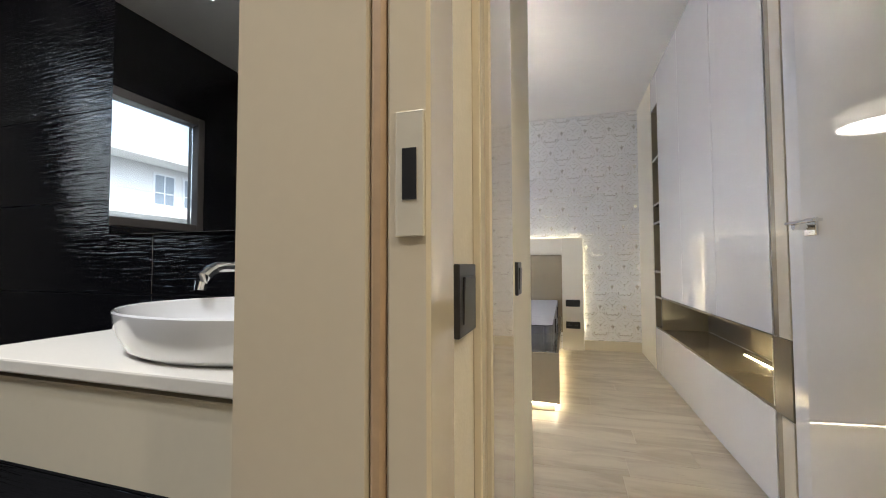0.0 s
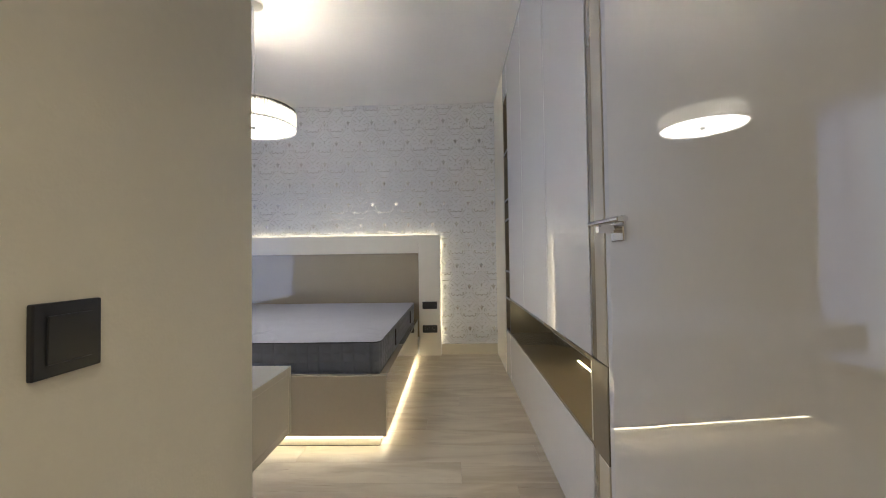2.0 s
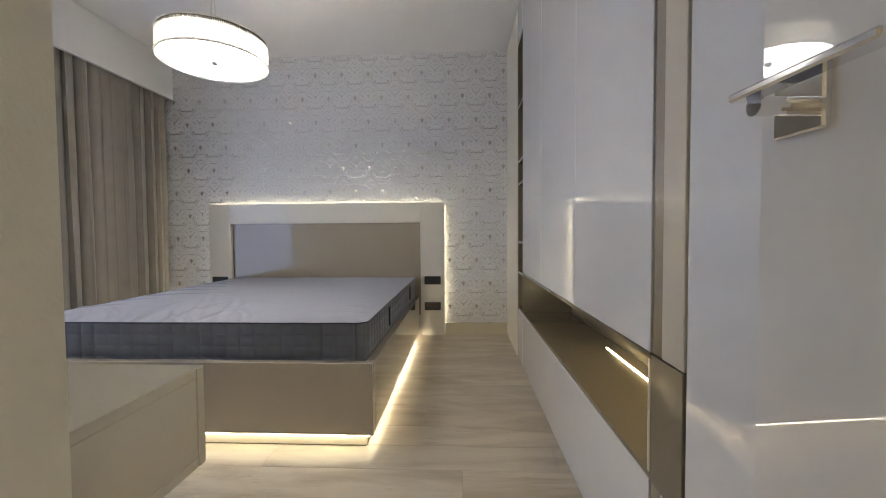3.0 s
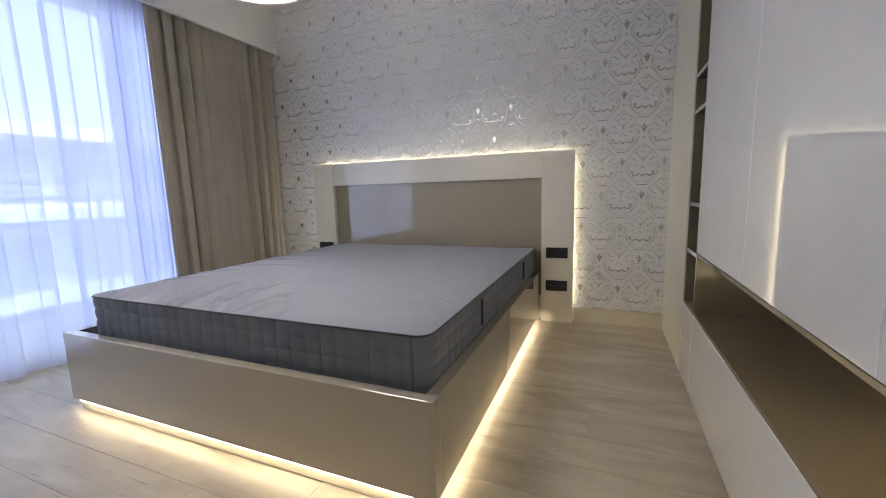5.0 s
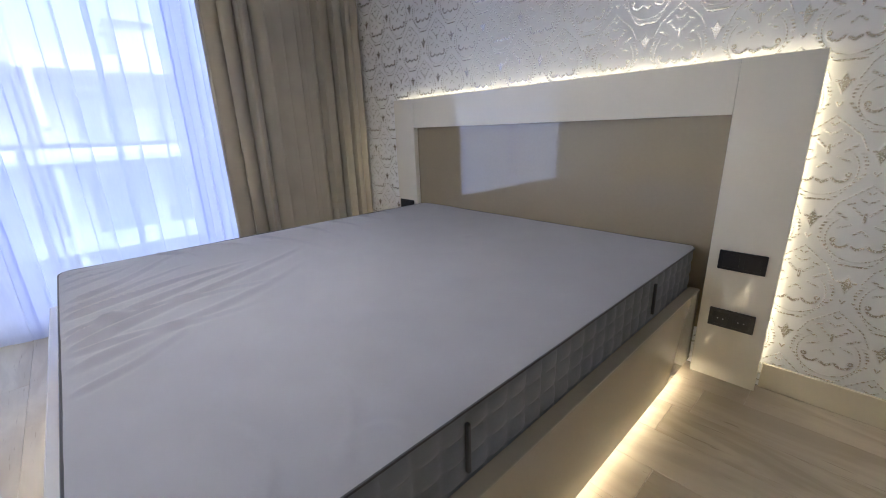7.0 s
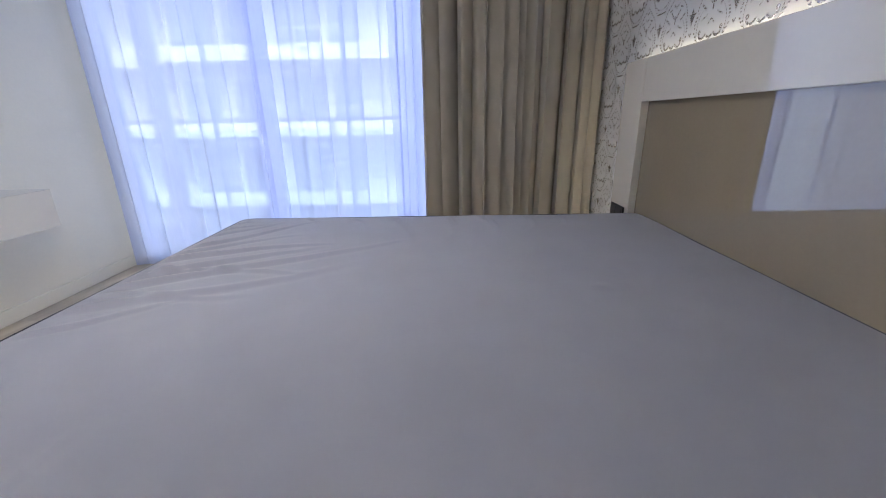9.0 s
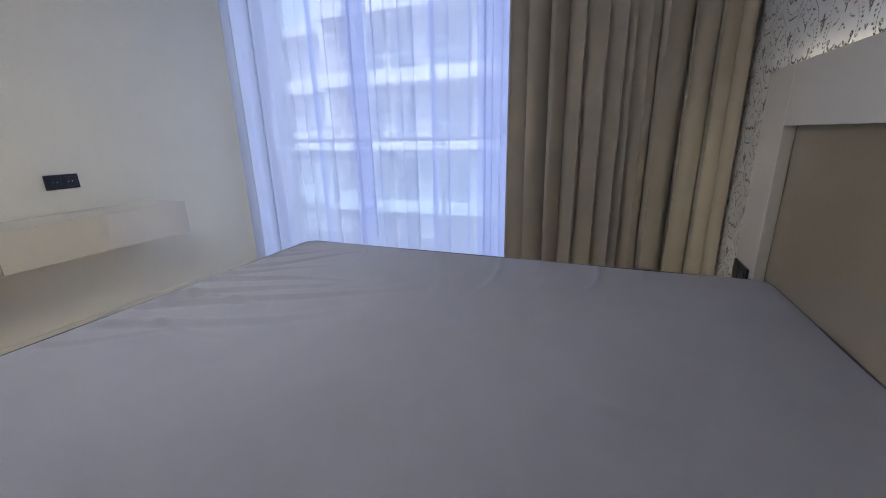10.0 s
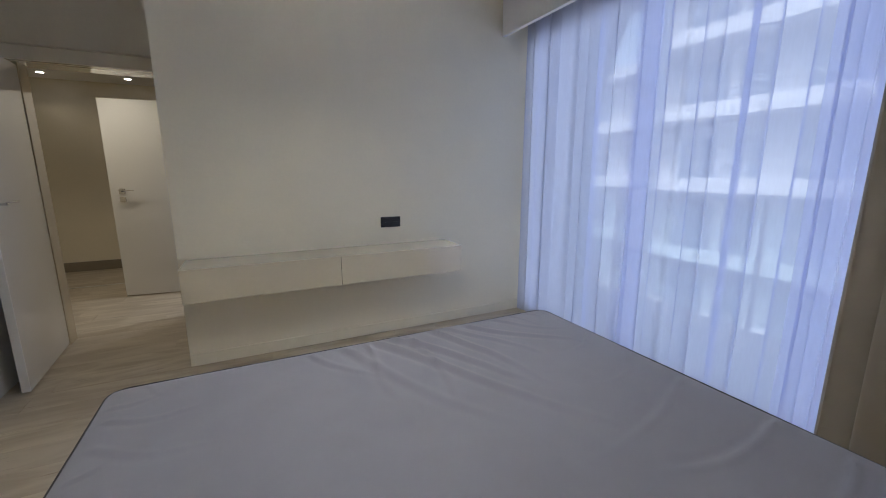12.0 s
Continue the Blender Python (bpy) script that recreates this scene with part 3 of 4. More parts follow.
def wardrobe():
    w = thing("wardrobe", (0.3, -2.08, 0), "white gloss built-in wardrobe with taupe lit open niche", "wardrobe")
    y0, y1 = -3.00, -1.0
    part("carcass", boxes((0.40, 0.60, y0, y1, 0.0, H - 0.006), (0.03, 0.398, y0, y1, 0.72, 0.74), (0.03, 0.398, y0, y1, 0.37, 0.39)), WHITE, w)
    for a, b in ((-2.998, -2.364), (-2.361, -1.682), (-1.679, -1.002)):
        part("door", box_bm(0.0, 0.022, a, b, 0.712, H - 0.03, 0.0015), WHITE, w)
    part("plinth_front", box_bm(0.0, 0.022, y0 + 0.002, y1 - 0.002, 0.004, 0.402, 0.0015), WHITE, w)
    part("niche_floor", box_bm(0.002, 0.36, y0 + 0.002, y1 - 0.002, 0.404, 0.418, 0.001), TAUPE, w, "taupe gloss niche floor")
    part("niche_top", box_bm(0.018, 0.36, y0 + 0.002, y1 - 0.002, 0.698, 0.710, 0.001), TAUPE, w, "taupe gloss niche top")
    part("niche_back", box_bm(0.361, 0.375, y0 + 0.002, y1 - 0.002, 0.419, 0.697, 0.001), TAUPE, w, "taupe gloss niche back")
    part("niche_side", box_bm(0.020, 0.36, y0 + 0.002, y0 + 0.016, 0.4185, 0.6975, 0.001), TAUPE, w, "taupe gloss niche side")
    # thin emissive line along the niche floor, towards the back
    part("led_strip", boxes((0.278, 0.283, y0 + 0.03, -1.94, 0.4185, 0.422)), GLOW_NICHE, w, "warm lit strip")
    part("led_strip", boxes((0.10, 0.108, y0 + 0.03, -1.94, 0.693, 0.697)), LED_UNDER, w, "warm lit strip")
    part("niche_edge", boxes((0.0005, 0.018, y0 + 0.003, y0 + 0.013, 0.419, 0.6965), bevel=0.001), CREAM, w, "cream niche edge")
    part("front_edge", boxes((0.0, 0.017, y0 + 0.002, y1 - 0.002, 0.697, 0.7105)), TAUPE, w)
    part("end_panel", box_bm(0.0, 0.6, -3.140, -3.052, 0.004, 0.40, 0.002), CREAM, w, "cream lacquered end panel")
    part("end_panel", box_bm(0.0, 0.6, -3.140, -3.052, 0.712, H - 0.006, 0.002), CREAM, w, "cream lacquered end panel")
    part("end_panel", box_bm(-0.001, 0.6, -3.142, -3.003, 0.402, 0.710, 0.002), TAUPE, w, "taupe end block level with the niche")
    part("end_strip", boxes((0.004, 0.05, -3.049, -3.003, 0.004, 0.40), (0.004, 0.05, -3.049, -3.003, 0.712, H - 0.006), bevel=0.001), TAUPE_LIGHT, w)
    return w


def shelf_column():
    s = thing("shelf_unit", (0.3, -0.87, 0), "narrow tall open shelf column, taupe inside", "shelf")
    y0, y1 = -0.998, -0.735
    part("back", boxes((0.36, 0.375, y0, y1, 0.40, 2.49)), TAUPE, s)
    part("side", boxes((0.004, 0.36, y1 - 0.016, y1, 0.40, 2.49), bevel=0.001), TAUPE, s)
    part("side", boxes((0.004, 0.36, y0, y0 + 0.016, 0.72, 2.49), bevel=0.001), TAUPE, s)
    part("divider", boxes((0.003, 0.36, y0, y0 + 0.018, 0.418, 0.694), bevel=0.001), TAUPE, s, "taupe lower divider")
    part("bottom", boxes((0.003, 0.36, y0 + 0.02, y1 - 0.017, 0.40, 0.416), bevel=0.001), TAUPE, s)
    part("top", boxes((0.003, 0.36, y0 + 0.017, y1 - 0.017, 2.474, 2.49), bevel=0.001), TAUPE, s)
    for z in (0.697, 0.935, 1.39, 1.565, 1.99):
        part("shelf", box_bm(0.001, 0.358, y0 + 0.0165, y1 - 0.0165, z - 0.009, z + 0.009, 0.001), TAUPE, s)
        part("shelf_edge", box_bm(0.0, 0.003, y0 + 0.001, y1 - 0.001, z - 0.0095, z + 0.0095, 0.0005), CREAM, s, "cream shelf edge")
    part("side_panel", box_bm(-0.002, 0.03, -0.732, -0.003, 0.003, H - 0.004, 0.002), SATIN, s, "cream satin side panel up to the papered wall")
    part("base_front", box_bm(0.0, 0.022, y0, y1, 0.004, 0.398, 0.0015), WHITE, s)
    part("top_front", box_bm(0.0, 0.022, y0, y1, 2.492, H - 0.03, 0.0015), WHITE, s)
    return s


wardrobe()
shelf_column()
filler = thing("tall_side_panel", (0.01, -3.62, 0), "white gloss tall panel behind the open bedroom door", "panel")
part("panel", box_bm(0.0, 0.022, -4.088, -3.152, 0.004, H - 0.03, 0.0015), WHITE, filler)
solo("wardrobe_cornice", box_bm(0.002, 0.02, -4.088, -0.735, H - 0.028, H - 0.003, 0.001), WHITE, "white closing strip above the wardrobe", "trim")


def double_socket(name, at, facing, label, holes=True, group="sockets"):
    """A black double socket plate; facing is the wall's normal as an angle about z, 0 for -y."""
    m = Matrix.Translation(at) @ Matrix.Rotation(facing, 4, "Z")
    ob = thing(name, at, label, "socket", group)

    def put(nm, bm, mat, parent):
        bmesh.ops.transform(bm, matrix=m, verts=bm.verts[:])
        return part(nm, bm, mat, parent)
    plate = put("plate", box_bm(-0.08, 0.08, -0.010, 0.0, -0.0405, 0.0405, 0.003, 2), BLACK, ob)
    for dx in (-0.036, 0.036):
        ins = put("insert", box_bm(dx - 0.028, dx + 0.028, -0.0125, -0.0095, -0.028, 0.028, 0.001), BLACK, ob)
        if holes:
            put("socket_well", cyl_bm((dx, -0.0135, 0), (dx, -0.0122, 0), 0.0195, n=24), BLACK, ob)
            for hx in (-0.0095, 0.0095):
                put("pin_hole", cyl_bm((dx + hx, -0.0142, 0), (dx + hx, -0.0134, 0), 0.0025, n=10), STEEL, ob)
    return ob


def rocker_switch(at, facing, label):
    m = Matrix.Translation(at) @ Matrix.Rotation(facing, 4, "Z")
    ob = thing("light_switch", at, label, "switch", "black switches")

    def put(nm, bm, mat):
        bmesh.ops.transform(bm, matrix=m, verts=bm.verts[:])
        return part(nm, bm, mat, ob)
    put("plate", box_bm(-0.0425, 0.0425, -0.008, 0.0, -0.0425, 0.0425, 0.002, 2), BLACK)
    r = box_bm(-0.028, 0.028, -0.0105, -0.0075, -0.028, 0.028, 0.001)
    bmesh.ops.transform(r, matrix=Matrix.Rotation(0.03, 4, "X"), verts=r.verts[:])
    put("rocker", r, BLACK)
    return ob


def headboard():
    h = thing("headboard", (-1.81, -0.04, 0), "cream lacquered headboard frame with taupe panel and back lighting", "headboard")
    xr, xl, ir, il = -0.62, -3.0, -0.859, -2.78
    yf, yb = -0.07, -0.032
    part("leg", box_bm(ir, xr, yf, yb, 0.001, 1.317, 0.002), IVORY, h)
    part("leg", box_bm(xl, il, yf, yb, 0.001, 1.317, 0.002), IVORY, h)
    part("crosspiece", box_bm(il + 0.0005, ir - 0.0005, yf, yb, 1.119, 1.317, 0.002), IVORY, h)
    part("panel", box_bm(il - 0.03, ir + 0.03, -0.0315, -0.012, 0.20, 1.16, 0.001), TAUPE_LIGHT, h, "greige gloss inset panel")
    part("led_strip", boxes((xl + 0.03, xr - 0.03, -0.024, -0.004, 1.278, 1.284)), LED_SOFT, h, "warm back light")
    part("led_strip", boxes((xr - 0.045, xr - 0.039, -0.024, -0.004, 0.12, 1.27)), LED_SOFT, h, "warm back light")
    part("led_strip", boxes((xl + 0.039, xl + 0.045, -0.024, -0.004, 0.12, 1.27)), LED_SOFT, h, "warm back light")
    return h


headboard()
double_socket("socket", (-0.741, -0.0705, 0.549), 0, "black double switch plate on the headboard leg", False)
double_socket("socket", (-0.741, -0.0705, 0.293), 0, "black double power socket on the headboard leg")
double_socket("socket", (-2.895, -0.0705, 0.549), 0, "black double switch plate on the headboard leg by the curtain", False)
double_socket("socket", (-2.895, -0.0705, 0.293), 0, "black double power socket on the headboard leg by the curtain")
double_socket("socket", (-2.377, YTV + 0.0005, 0.905), math.pi, "black double power socket above the floating drawers")
rocker_switch((XE + 0.0005, -4.516, 0.967), math.pi / 2, "black square rocker switch by the bathroom door")
rocker_switch((XE + 0.0005, -3.938, 0.972), math.pi / 2, "black square rocker switch inside the bedroom")

BX0, BX1, BY0, BY1 = -2.85, -0.868, -2.155, -0.073


def bed():
    b = thing("bed_frame", ((BX0 + BX1) / 2, (BY0 + BY1) / 2, 0), "greige gloss lacquered bed frame floating over warm light", "bed")
    t = 0.045
    part("foot_rail", box_bm(BX0, BX1, BY0, BY0 + t, 0.058, 0.40, 0.003, 2), BEDLAC, b)
    part("side_rail", box_bm(BX1 - t, BX1, BY0 + t + 0.001, BY1, 0.058, 0.40, 0.003, 2), BEDLAC, b)
    part("side_rail", box_bm(BX0, BX0 + t, BY0 + t + 0.001, BY1, 0.058, 0.40, 0.003, 2), BEDLAC, b)
    part("slat_base", boxes((BX0 + t + 0.001, BX1 - t - 0.001, BY0 + t + 0.001, BY1, 0.30, 0.345)), BLACK, b)
    p0, p1, p2 = BX0 + 0.045, BX1 - 0.035, BY0 + 0.014
    part("plinth", boxes((p0, p1, p2, p2 + 0.03, 0.006, 0.0575), (p1 - 0.03, p1, p2 + 0.031, BY1 - 0.01, 0.006, 0.0575), (p0, p0 + 0.03, p2 + 0.031, BY1 - 0.01, 0.006, 0.0575)), CREAM, b, "cream recessed plinth")
    # solid black strip paints the shade of the gap below the plinth
    part("gap_shade", boxes((p0 + 0.006, p1 - 0.006, p2 + 0.006, p2 + 0.03, 0.0005, 0.0055), (p1 - 0.03, p1 - 0.006, p2 + 0.031, BY1 - 0.01, 0.0005, 0.0055), (p0 + 0.006, p0 + 0.03, p2 + 0.031, BY1 - 0.01, 0.0005, 0.0055)), BLACK, b, "black strip drawn for the shaded gap under the plinth")
    part("led_strip", boxes((p0 + 0.01, p1 + 0.012, p2 - 0.012, p2 - 0.005, 0.0535, 0.0575)), LED, b, "warm lit strip")
    part("led_strip", boxes((p1 + 0.005, p1 + 0.012, p2 + 0.005, BY1 - 0.02, 0.0535, 0.0575)), LED, b, "warm lit strip")
    part("led_strip", boxes((p0 - 0.012, p0 - 0.005, p2 + 0.005, BY1 - 0.02, 0.0535, 0.0575)), LED, b, "warm lit strip")
    return b


BEDLAC = surface("greige_bed_lacquer", (0.47, 0.41, 0.305), 0.06, vary=0.02, coat=1.0, rough_vary=0.02)
bed()


def rounded_rect(x0, x1, y0, y1, r, n_side, n_arc):
    """Points round a rectangle with rounded corners, with their outward normals."""
    pts = []
    for cx, cy, a0, (tx, ty) in ((x1 - r, y0 + r, -90, (0, 1)), (x1 - r, y1 - r, 0, (-1, 0)), (x0 + r, y1 - r, 90, (0, -1)), (x0 + r, y0 + r, 180, (1, 0))):
        for k in range(n_arc):
            a = radians(a0 + 90 * k / n_arc)
            pts.append((cx + r * math.cos(a), cy + r * math.sin(a), math.cos(a), math.sin(a)))
        a = radians(a0 + 90)
        sx, sy = cx + r * math.cos(a), cy + r * math.sin(a)
        length = (y1 - y0 if tx == 0 else x1 - x0) - 2 * r
        for k in range(n_side):
            d = length * k / n_side
            pts.append((sx + tx * d, sy + ty * d, math.cos(a), math.sin(a)))
    return pts


# folds in the cover: from x, y to x, y, height, width
FOLDS = [
    (-1.95, -2.08, -1.97, -1.45, 0.010, 0.020), (-1.88, -2.08, -2.27, -1.53, 0.014, 0.022), (-1.78, -2.07, -1.79, -1.58, 0.008, 0.022),
    (-2.08, -2.08, -2.25, -1.45, 0.012, 0.020), (-1.80, -2.08, -2.32, -1.22, 0.012, 0.026), (-2.24, -2.06, -2.60, -1.62, 0.010, 0.018),
    (-2.40, -2.07, -2.66, -1.80, 0.007, 0.014), (-1.68, -2.07, -2.02, -1.30, 0.009, 0.030), (-2.72, -1.02, -2.22, -1.00, 0.007, 0.020),
    (-2.71, -0.85, -2.30, -0.80, 0.007, 0.018), (-2.71, -0.62, -2.35, -0.66, 0.008, 0.022), (-2.71, -1.30, -2.05, -1.10, 0.006, 0.022),
    (-2.50, -2.08, -2.64, -1.88, 0.006, 0.010), (-0.95, -1.75, -1.25, -1.60, 0.005, 0.018), (-0.95, -1.88, -1.20, -1.82, 0.005, 0.014),
    (-0.93, -1.96, -1.12, -1.98, 0.003, 0.012), (-1.02, -2.07, -1.14, -1.96, 0.003, 0.012), (-0.93, -1.62, -1.04, -1.72, 0.003, 0.012),
    (-2.72, -0.45, -2.40, -0.52, 0.006, 0.016), (-2.72, -1.52, -2.42, -1.36, 0.006, 0.016), (-2.72, -1.75, -2.45, -1.60, 0.007, 0.014),
    (-2.60, -2.07, -2.68, -1.92, 0.006, 0.010), (-2.15, -2.08, -2.36, -1.62, 0.008, 0.016), (-1.55, -2.07, -1.72, -1.72, 0.006, 0.018)]


def mattress():
    x0, x1, y0, y1, r = -2.735, -0.914, -2.085, -0.036, 0.055
    zb, zt = 0.347, 0.575
    m = thing("mattress", ((x0 + x1) / 2, (y0 + y1) / 2, zb), "bare double mattress, pale grey top, charcoal quilted sides", "mattress")
    ring = rounded_rect(x0, x1, y0, y1, r, 260, 10)
    rows = 24
    bm = bmesh.new()
    length, prev, dist = 0.0, None, []
    for p in ring:
        if prev:
            length += math.hypot(p[0] - prev[0], p[1] - prev[1])
        dist.append(length)
        prev = p
    grid = []
    for j in range(rows + 1):
        f = j / rows
        row = []
        for (px, py, nx, ny), d in zip(ring, dist):
            col = abs(math.sin(math.pi * d / 0.068)) ** 0.35
            band = abs(math.sin(math.pi * (f * 4.0))) ** 0.4
            puff = 0.011 * col * (0.45 + 0.55 * band) - 0.007 + 0.003 * noise.noise((px * 6, py * 6, f * 3))
            row.append(bm.verts.new((px + nx * puff, py + ny * puff, zb + (zt - 0.006 - zb) * f)))
        grid.append(row)
    n = len(ring)
    for j in range(rows):
        for i in range(n):
            bm.faces.new((grid[j][i], grid[j][(i + 1) % n], grid[j + 1][(i + 1) % n], grid[j + 1][i]))
    part("side_panel", bm, QUILT, m, "charcoal quilted side", True)

    # top cover, dished a little, with pulled wrinkles towards the foot corner by the window
    bm = bmesh.new()
    nx, ny = 200, 220
    verts = []
    for j in range(ny + 1):
        row = []
        for i in range(nx + 1):
            x, y = x0 + (x1 - x0) * i / nx, y0 + (y1 - y0) * j / ny
            cx = min(max(x, x0 + r), x1 - r)
            cy = min(max(y, y0 + r), y1 - r)
            dx, dy = x - cx, y - cy
            d = math.hypot(dx, dy)
            if dx and dy and d > r:
                x, y = cx + dx * r / d, cy + dy * r / d
            edge = min(x - x0, x1 - x, y - y0, y1 - y)
            z = zt + 0.010 * (1 - math.exp(-max(edge, 0) / 0.05))
            for fx, fy, tx, ty, amp, wid in FOLDS:
                ax, ay = tx - fx, ty - fy
                ln = math.hypot(ax, ay)
                t = ((x - fx) * ax + (y - fy) * ay) / ln / ln
                if -0.03 < t < 1.0:
                    bend = 0.06 * math.sin(3.0 * t + fx * 9) + 0.012 * noise.noise((t * 5, fx * 7, fy))
                    d = ((x - fx) * ay - (y - fy) * ax) / ln + bend * t
                    wid *= 0.62
                    taper = min(1.0, (t + 0.03) / 0.10) * (1 - t) ** 0.8
                    z += 1.15 * amp * taper * (math.exp(-(d / wid) ** 2) - 0.55 * math.exp(-((d - 1.7 * wid) / (1.3 * wid)) ** 2)) * min(1, edge / 0.02)
            z += 0.0025 * noise.noise((x * 3, y * 3, 5))
            z += 0.005 * math.exp(-(math.hypot(x - -1.783, y + 0.577) / 0.022) ** 2)  # a tuft under the cover
            row.append(bm.verts.new((x, y, z)))
        verts.append(row)
    for j in range(ny):
        for i in range(nx):
            bm.faces.new((verts[j][i], verts[j][i + 1], verts[j + 1][i + 1], verts[j + 1][i]))
    bmesh.ops.remove_doubles(bm, verts=bm.verts[:], dist=0.0004)
    part("cover", bm, TICKING, m, "pale grey wrinkled ticking", True)

    # black piping round the upper edge
    bm = bmesh.new()
    rr, seg = 0.0036, 6
    rings = []
    for (px, py, nx_, ny_) in ring:
        z = zt - 0.002 + 0.0015 * noise.noise((px * 5, py * 5, 2))
        rings.append([bm.verts.new((px + nx_ * (0.002 + rr * math.cos(a)), py + ny_ * (0.002 + rr * math.cos(a)), z + rr * math.sin(a)))
                      for a in (2 * math.pi * k / seg for k in range(seg))])
    for i in range(n):
        a, b = rings[i], rings[(i + 1) % n]
        for k in range(seg):
            bm.faces.new((a[k], b[k], b[(k + 1) % seg], a[(k + 1) % seg]))
    part("piping", bm, BLACKCLOTH, m, "black piping", True)
    for y in (-0.53, -1.51):
        part("handle", box_bm(x1 + 0.003, x1 + 0.014, y - 0.005, y + 0.005, 0.43, 0.55, 0.003, 2), BLACKCLOTH, m, "black woven handle")
    return m


mattress()


def floating_drawers():
    d = thing("floating_cabinet", (-1.92, -3.32, 0.53), "cream gloss floating drawer unit fixed on the ivory wall", "drawer unit")
    x0, x1, y0, y1, z0, z1 = -2.845, -0.985, YTV + 0.003, -3.175, 0.53, 0.732
    yc = y1 - 0.023
    part("top", box_bm(x0, x1, y0, y1, z1 - 0.0015, z1, 0.0004), CREAM, d)
    part("top_board", box_bm(x0, x1, y0, yc, z1 - 0.020, z1 - 0.0018, 0.0004), CREAM, d)
    part("bottom", box_bm(x0, x1, y0, yc, z0, z0 + 0.02, 0.001), CREAM, d)
    part("side", box_bm(x1 - 0.022, x1, y0, yc, z0 + 0.0205, z1 - 0.0205, 0.001), CREAM, d)
    part("side", box_bm(x0, x0 + 0.022, y0, yc, z0 + 0.0205, z1 - 0.0205, 0.001), CREAM, d)
    xm = -1.915
    part("drawer_front", box_bm(x0, xm - 0.0015, y1 - 0.02, y1, z0, z1 - 0.0018, 0.0006, 2), CREAM, d)
    part("drawer_front", box_bm(xm + 0.0015, x1, y1 - 0.02, y1, z0, z1 - 0.0018, 0.0006, 2), CREAM, d)
    part("back", boxes((x0 + 0.023, x1 - 0.023, y0, y0 + 0.012, z0 + 0.021, z1 - 0.023)), SUBFLOOR, d)
    return d


floating_drawers()


def pleated(name, parent, x, y0, y1, z0, z1, folds, depth, mat, label, seed, cols=260, rows=26, thick=0.002, gather=0.0, overlap=0.0, deep=False, wrap=0.0):
    """A hanging curtain with uneven folds; fold depth and place drift with height."""
    bm = bmesh.new()
    rnd = random.Random(seed)
    ph = [rnd.uniform(0, 6.28) for _ in range(6)]
    grid = []
    for j in range(rows + 1):
        f = j / rows
        row = []
        for i in range(cols + 1):
            g = i / cols
            warp = g + 0.030 * math.sin(4.1 * g + ph[0]) + 0.014 * math.sin(11 * g + ph[1]) + (0.022 if deep else 0.008) * (1 - f) * math.sin(7 * g + ph[2])
            a = 2 * math.pi * folds * warp
            amp = depth * (0.70 + 0.30 * math.sin(9 * g + ph[3])) * (0.8 + 0.2 * (1 - f))
            wave = math.sin(a) if not deep else 2 * abs(math.sin(a / 2)) - 1
            dx = amp * (wave + (0.10 if deep else 0.30) * math.sin(2 * a + ph[4] + 1.4 * (1 - f) + 3 * g) + 0.12 * math.sin(3.3 * a + ph[1]) * f)
            dx += 0.016 * (1 - f) * noise.noise((g * 9, f * 2.2, seed))
            dy = 0.5 * depth * math.cos(a) * math.sin(5 * g + ph[5]) + overlap * math.sin(2 * a + 2.2 * math.sin(6 * g)) * max(0.1, 0.6 + 1.1 * noise.noise((g * 7, seed, 0.3))) + gather * (1 - f) ** 2 * (0.5 - g)
            if deep:
                dy -= 0.009 * math.sin(2 * a)
                dx -= 0.11 * max(0.0, (g - wrap) / (1 - wrap)) ** 1.5 if wrap else 0.0
            row.append(bm.verts.new((x + dx, y0 + (y1 - y0) * g + dy, z0 + (z1 - z0) * f)))
        grid.append(row)
    for j in range(rows):
        for i in range(cols):
            bm.faces.new((grid[j][i], grid[j][i + 1], grid[j + 1][i + 1], grid[j + 1][i]))
    ob = part(name, bm, mat, parent, label, True)
    if thick:
        sd = ob.modifiers.new("thickness", "SOLIDIFY")
        sd.thickness, sd.offset = thick, 0
    return ob


drape = thing("drape", (-3.50, -0.6, 0.012), "heavy beige full length curtain drawn aside in deep folds", "curtain")
pleated("panel", drape, -3.475, -1.17, -0.59, 0.012, 2.60, 5.6, 0.076, DRAPE, "", 3, cols=400, deep=True)
pleated("panel", drape, -3.47, -0.60, -0.006, 0.012, 2.60, 5.9, 0.072, DRAPE, "", 21, cols=400, deep=True, wrap=0.92)
sheer = thing("sheer_curtain", (-3.61, -1.75, 0.01), "white see-through voile curtain across the balcony window", "curtain")
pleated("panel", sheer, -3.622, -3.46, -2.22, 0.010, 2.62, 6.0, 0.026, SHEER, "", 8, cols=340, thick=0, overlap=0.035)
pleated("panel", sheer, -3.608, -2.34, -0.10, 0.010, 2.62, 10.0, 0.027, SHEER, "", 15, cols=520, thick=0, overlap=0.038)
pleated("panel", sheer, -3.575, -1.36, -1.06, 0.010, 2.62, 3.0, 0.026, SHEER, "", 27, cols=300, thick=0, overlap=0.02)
tr = thing("curtain_track", (-3.54, -1.75, 2.62), "white double curtain track hidden in the curtain box", "curtain track")
part("rail", boxes((-3.515, -3.485, YTV + 0.01, -0.01, 2.60, 2.625), bevel=0.002), ALU, tr)
part("rail", boxes((-3.60, -3.57, YTV + 0.01, -0.01, 2.62, 2.645), bevel=0.002), ALU, tr)
part("mount", boxes((-3.60, -3.485, YTV + 0.01, -0.01, 2.646, H - 0.003)), CEIL, tr)


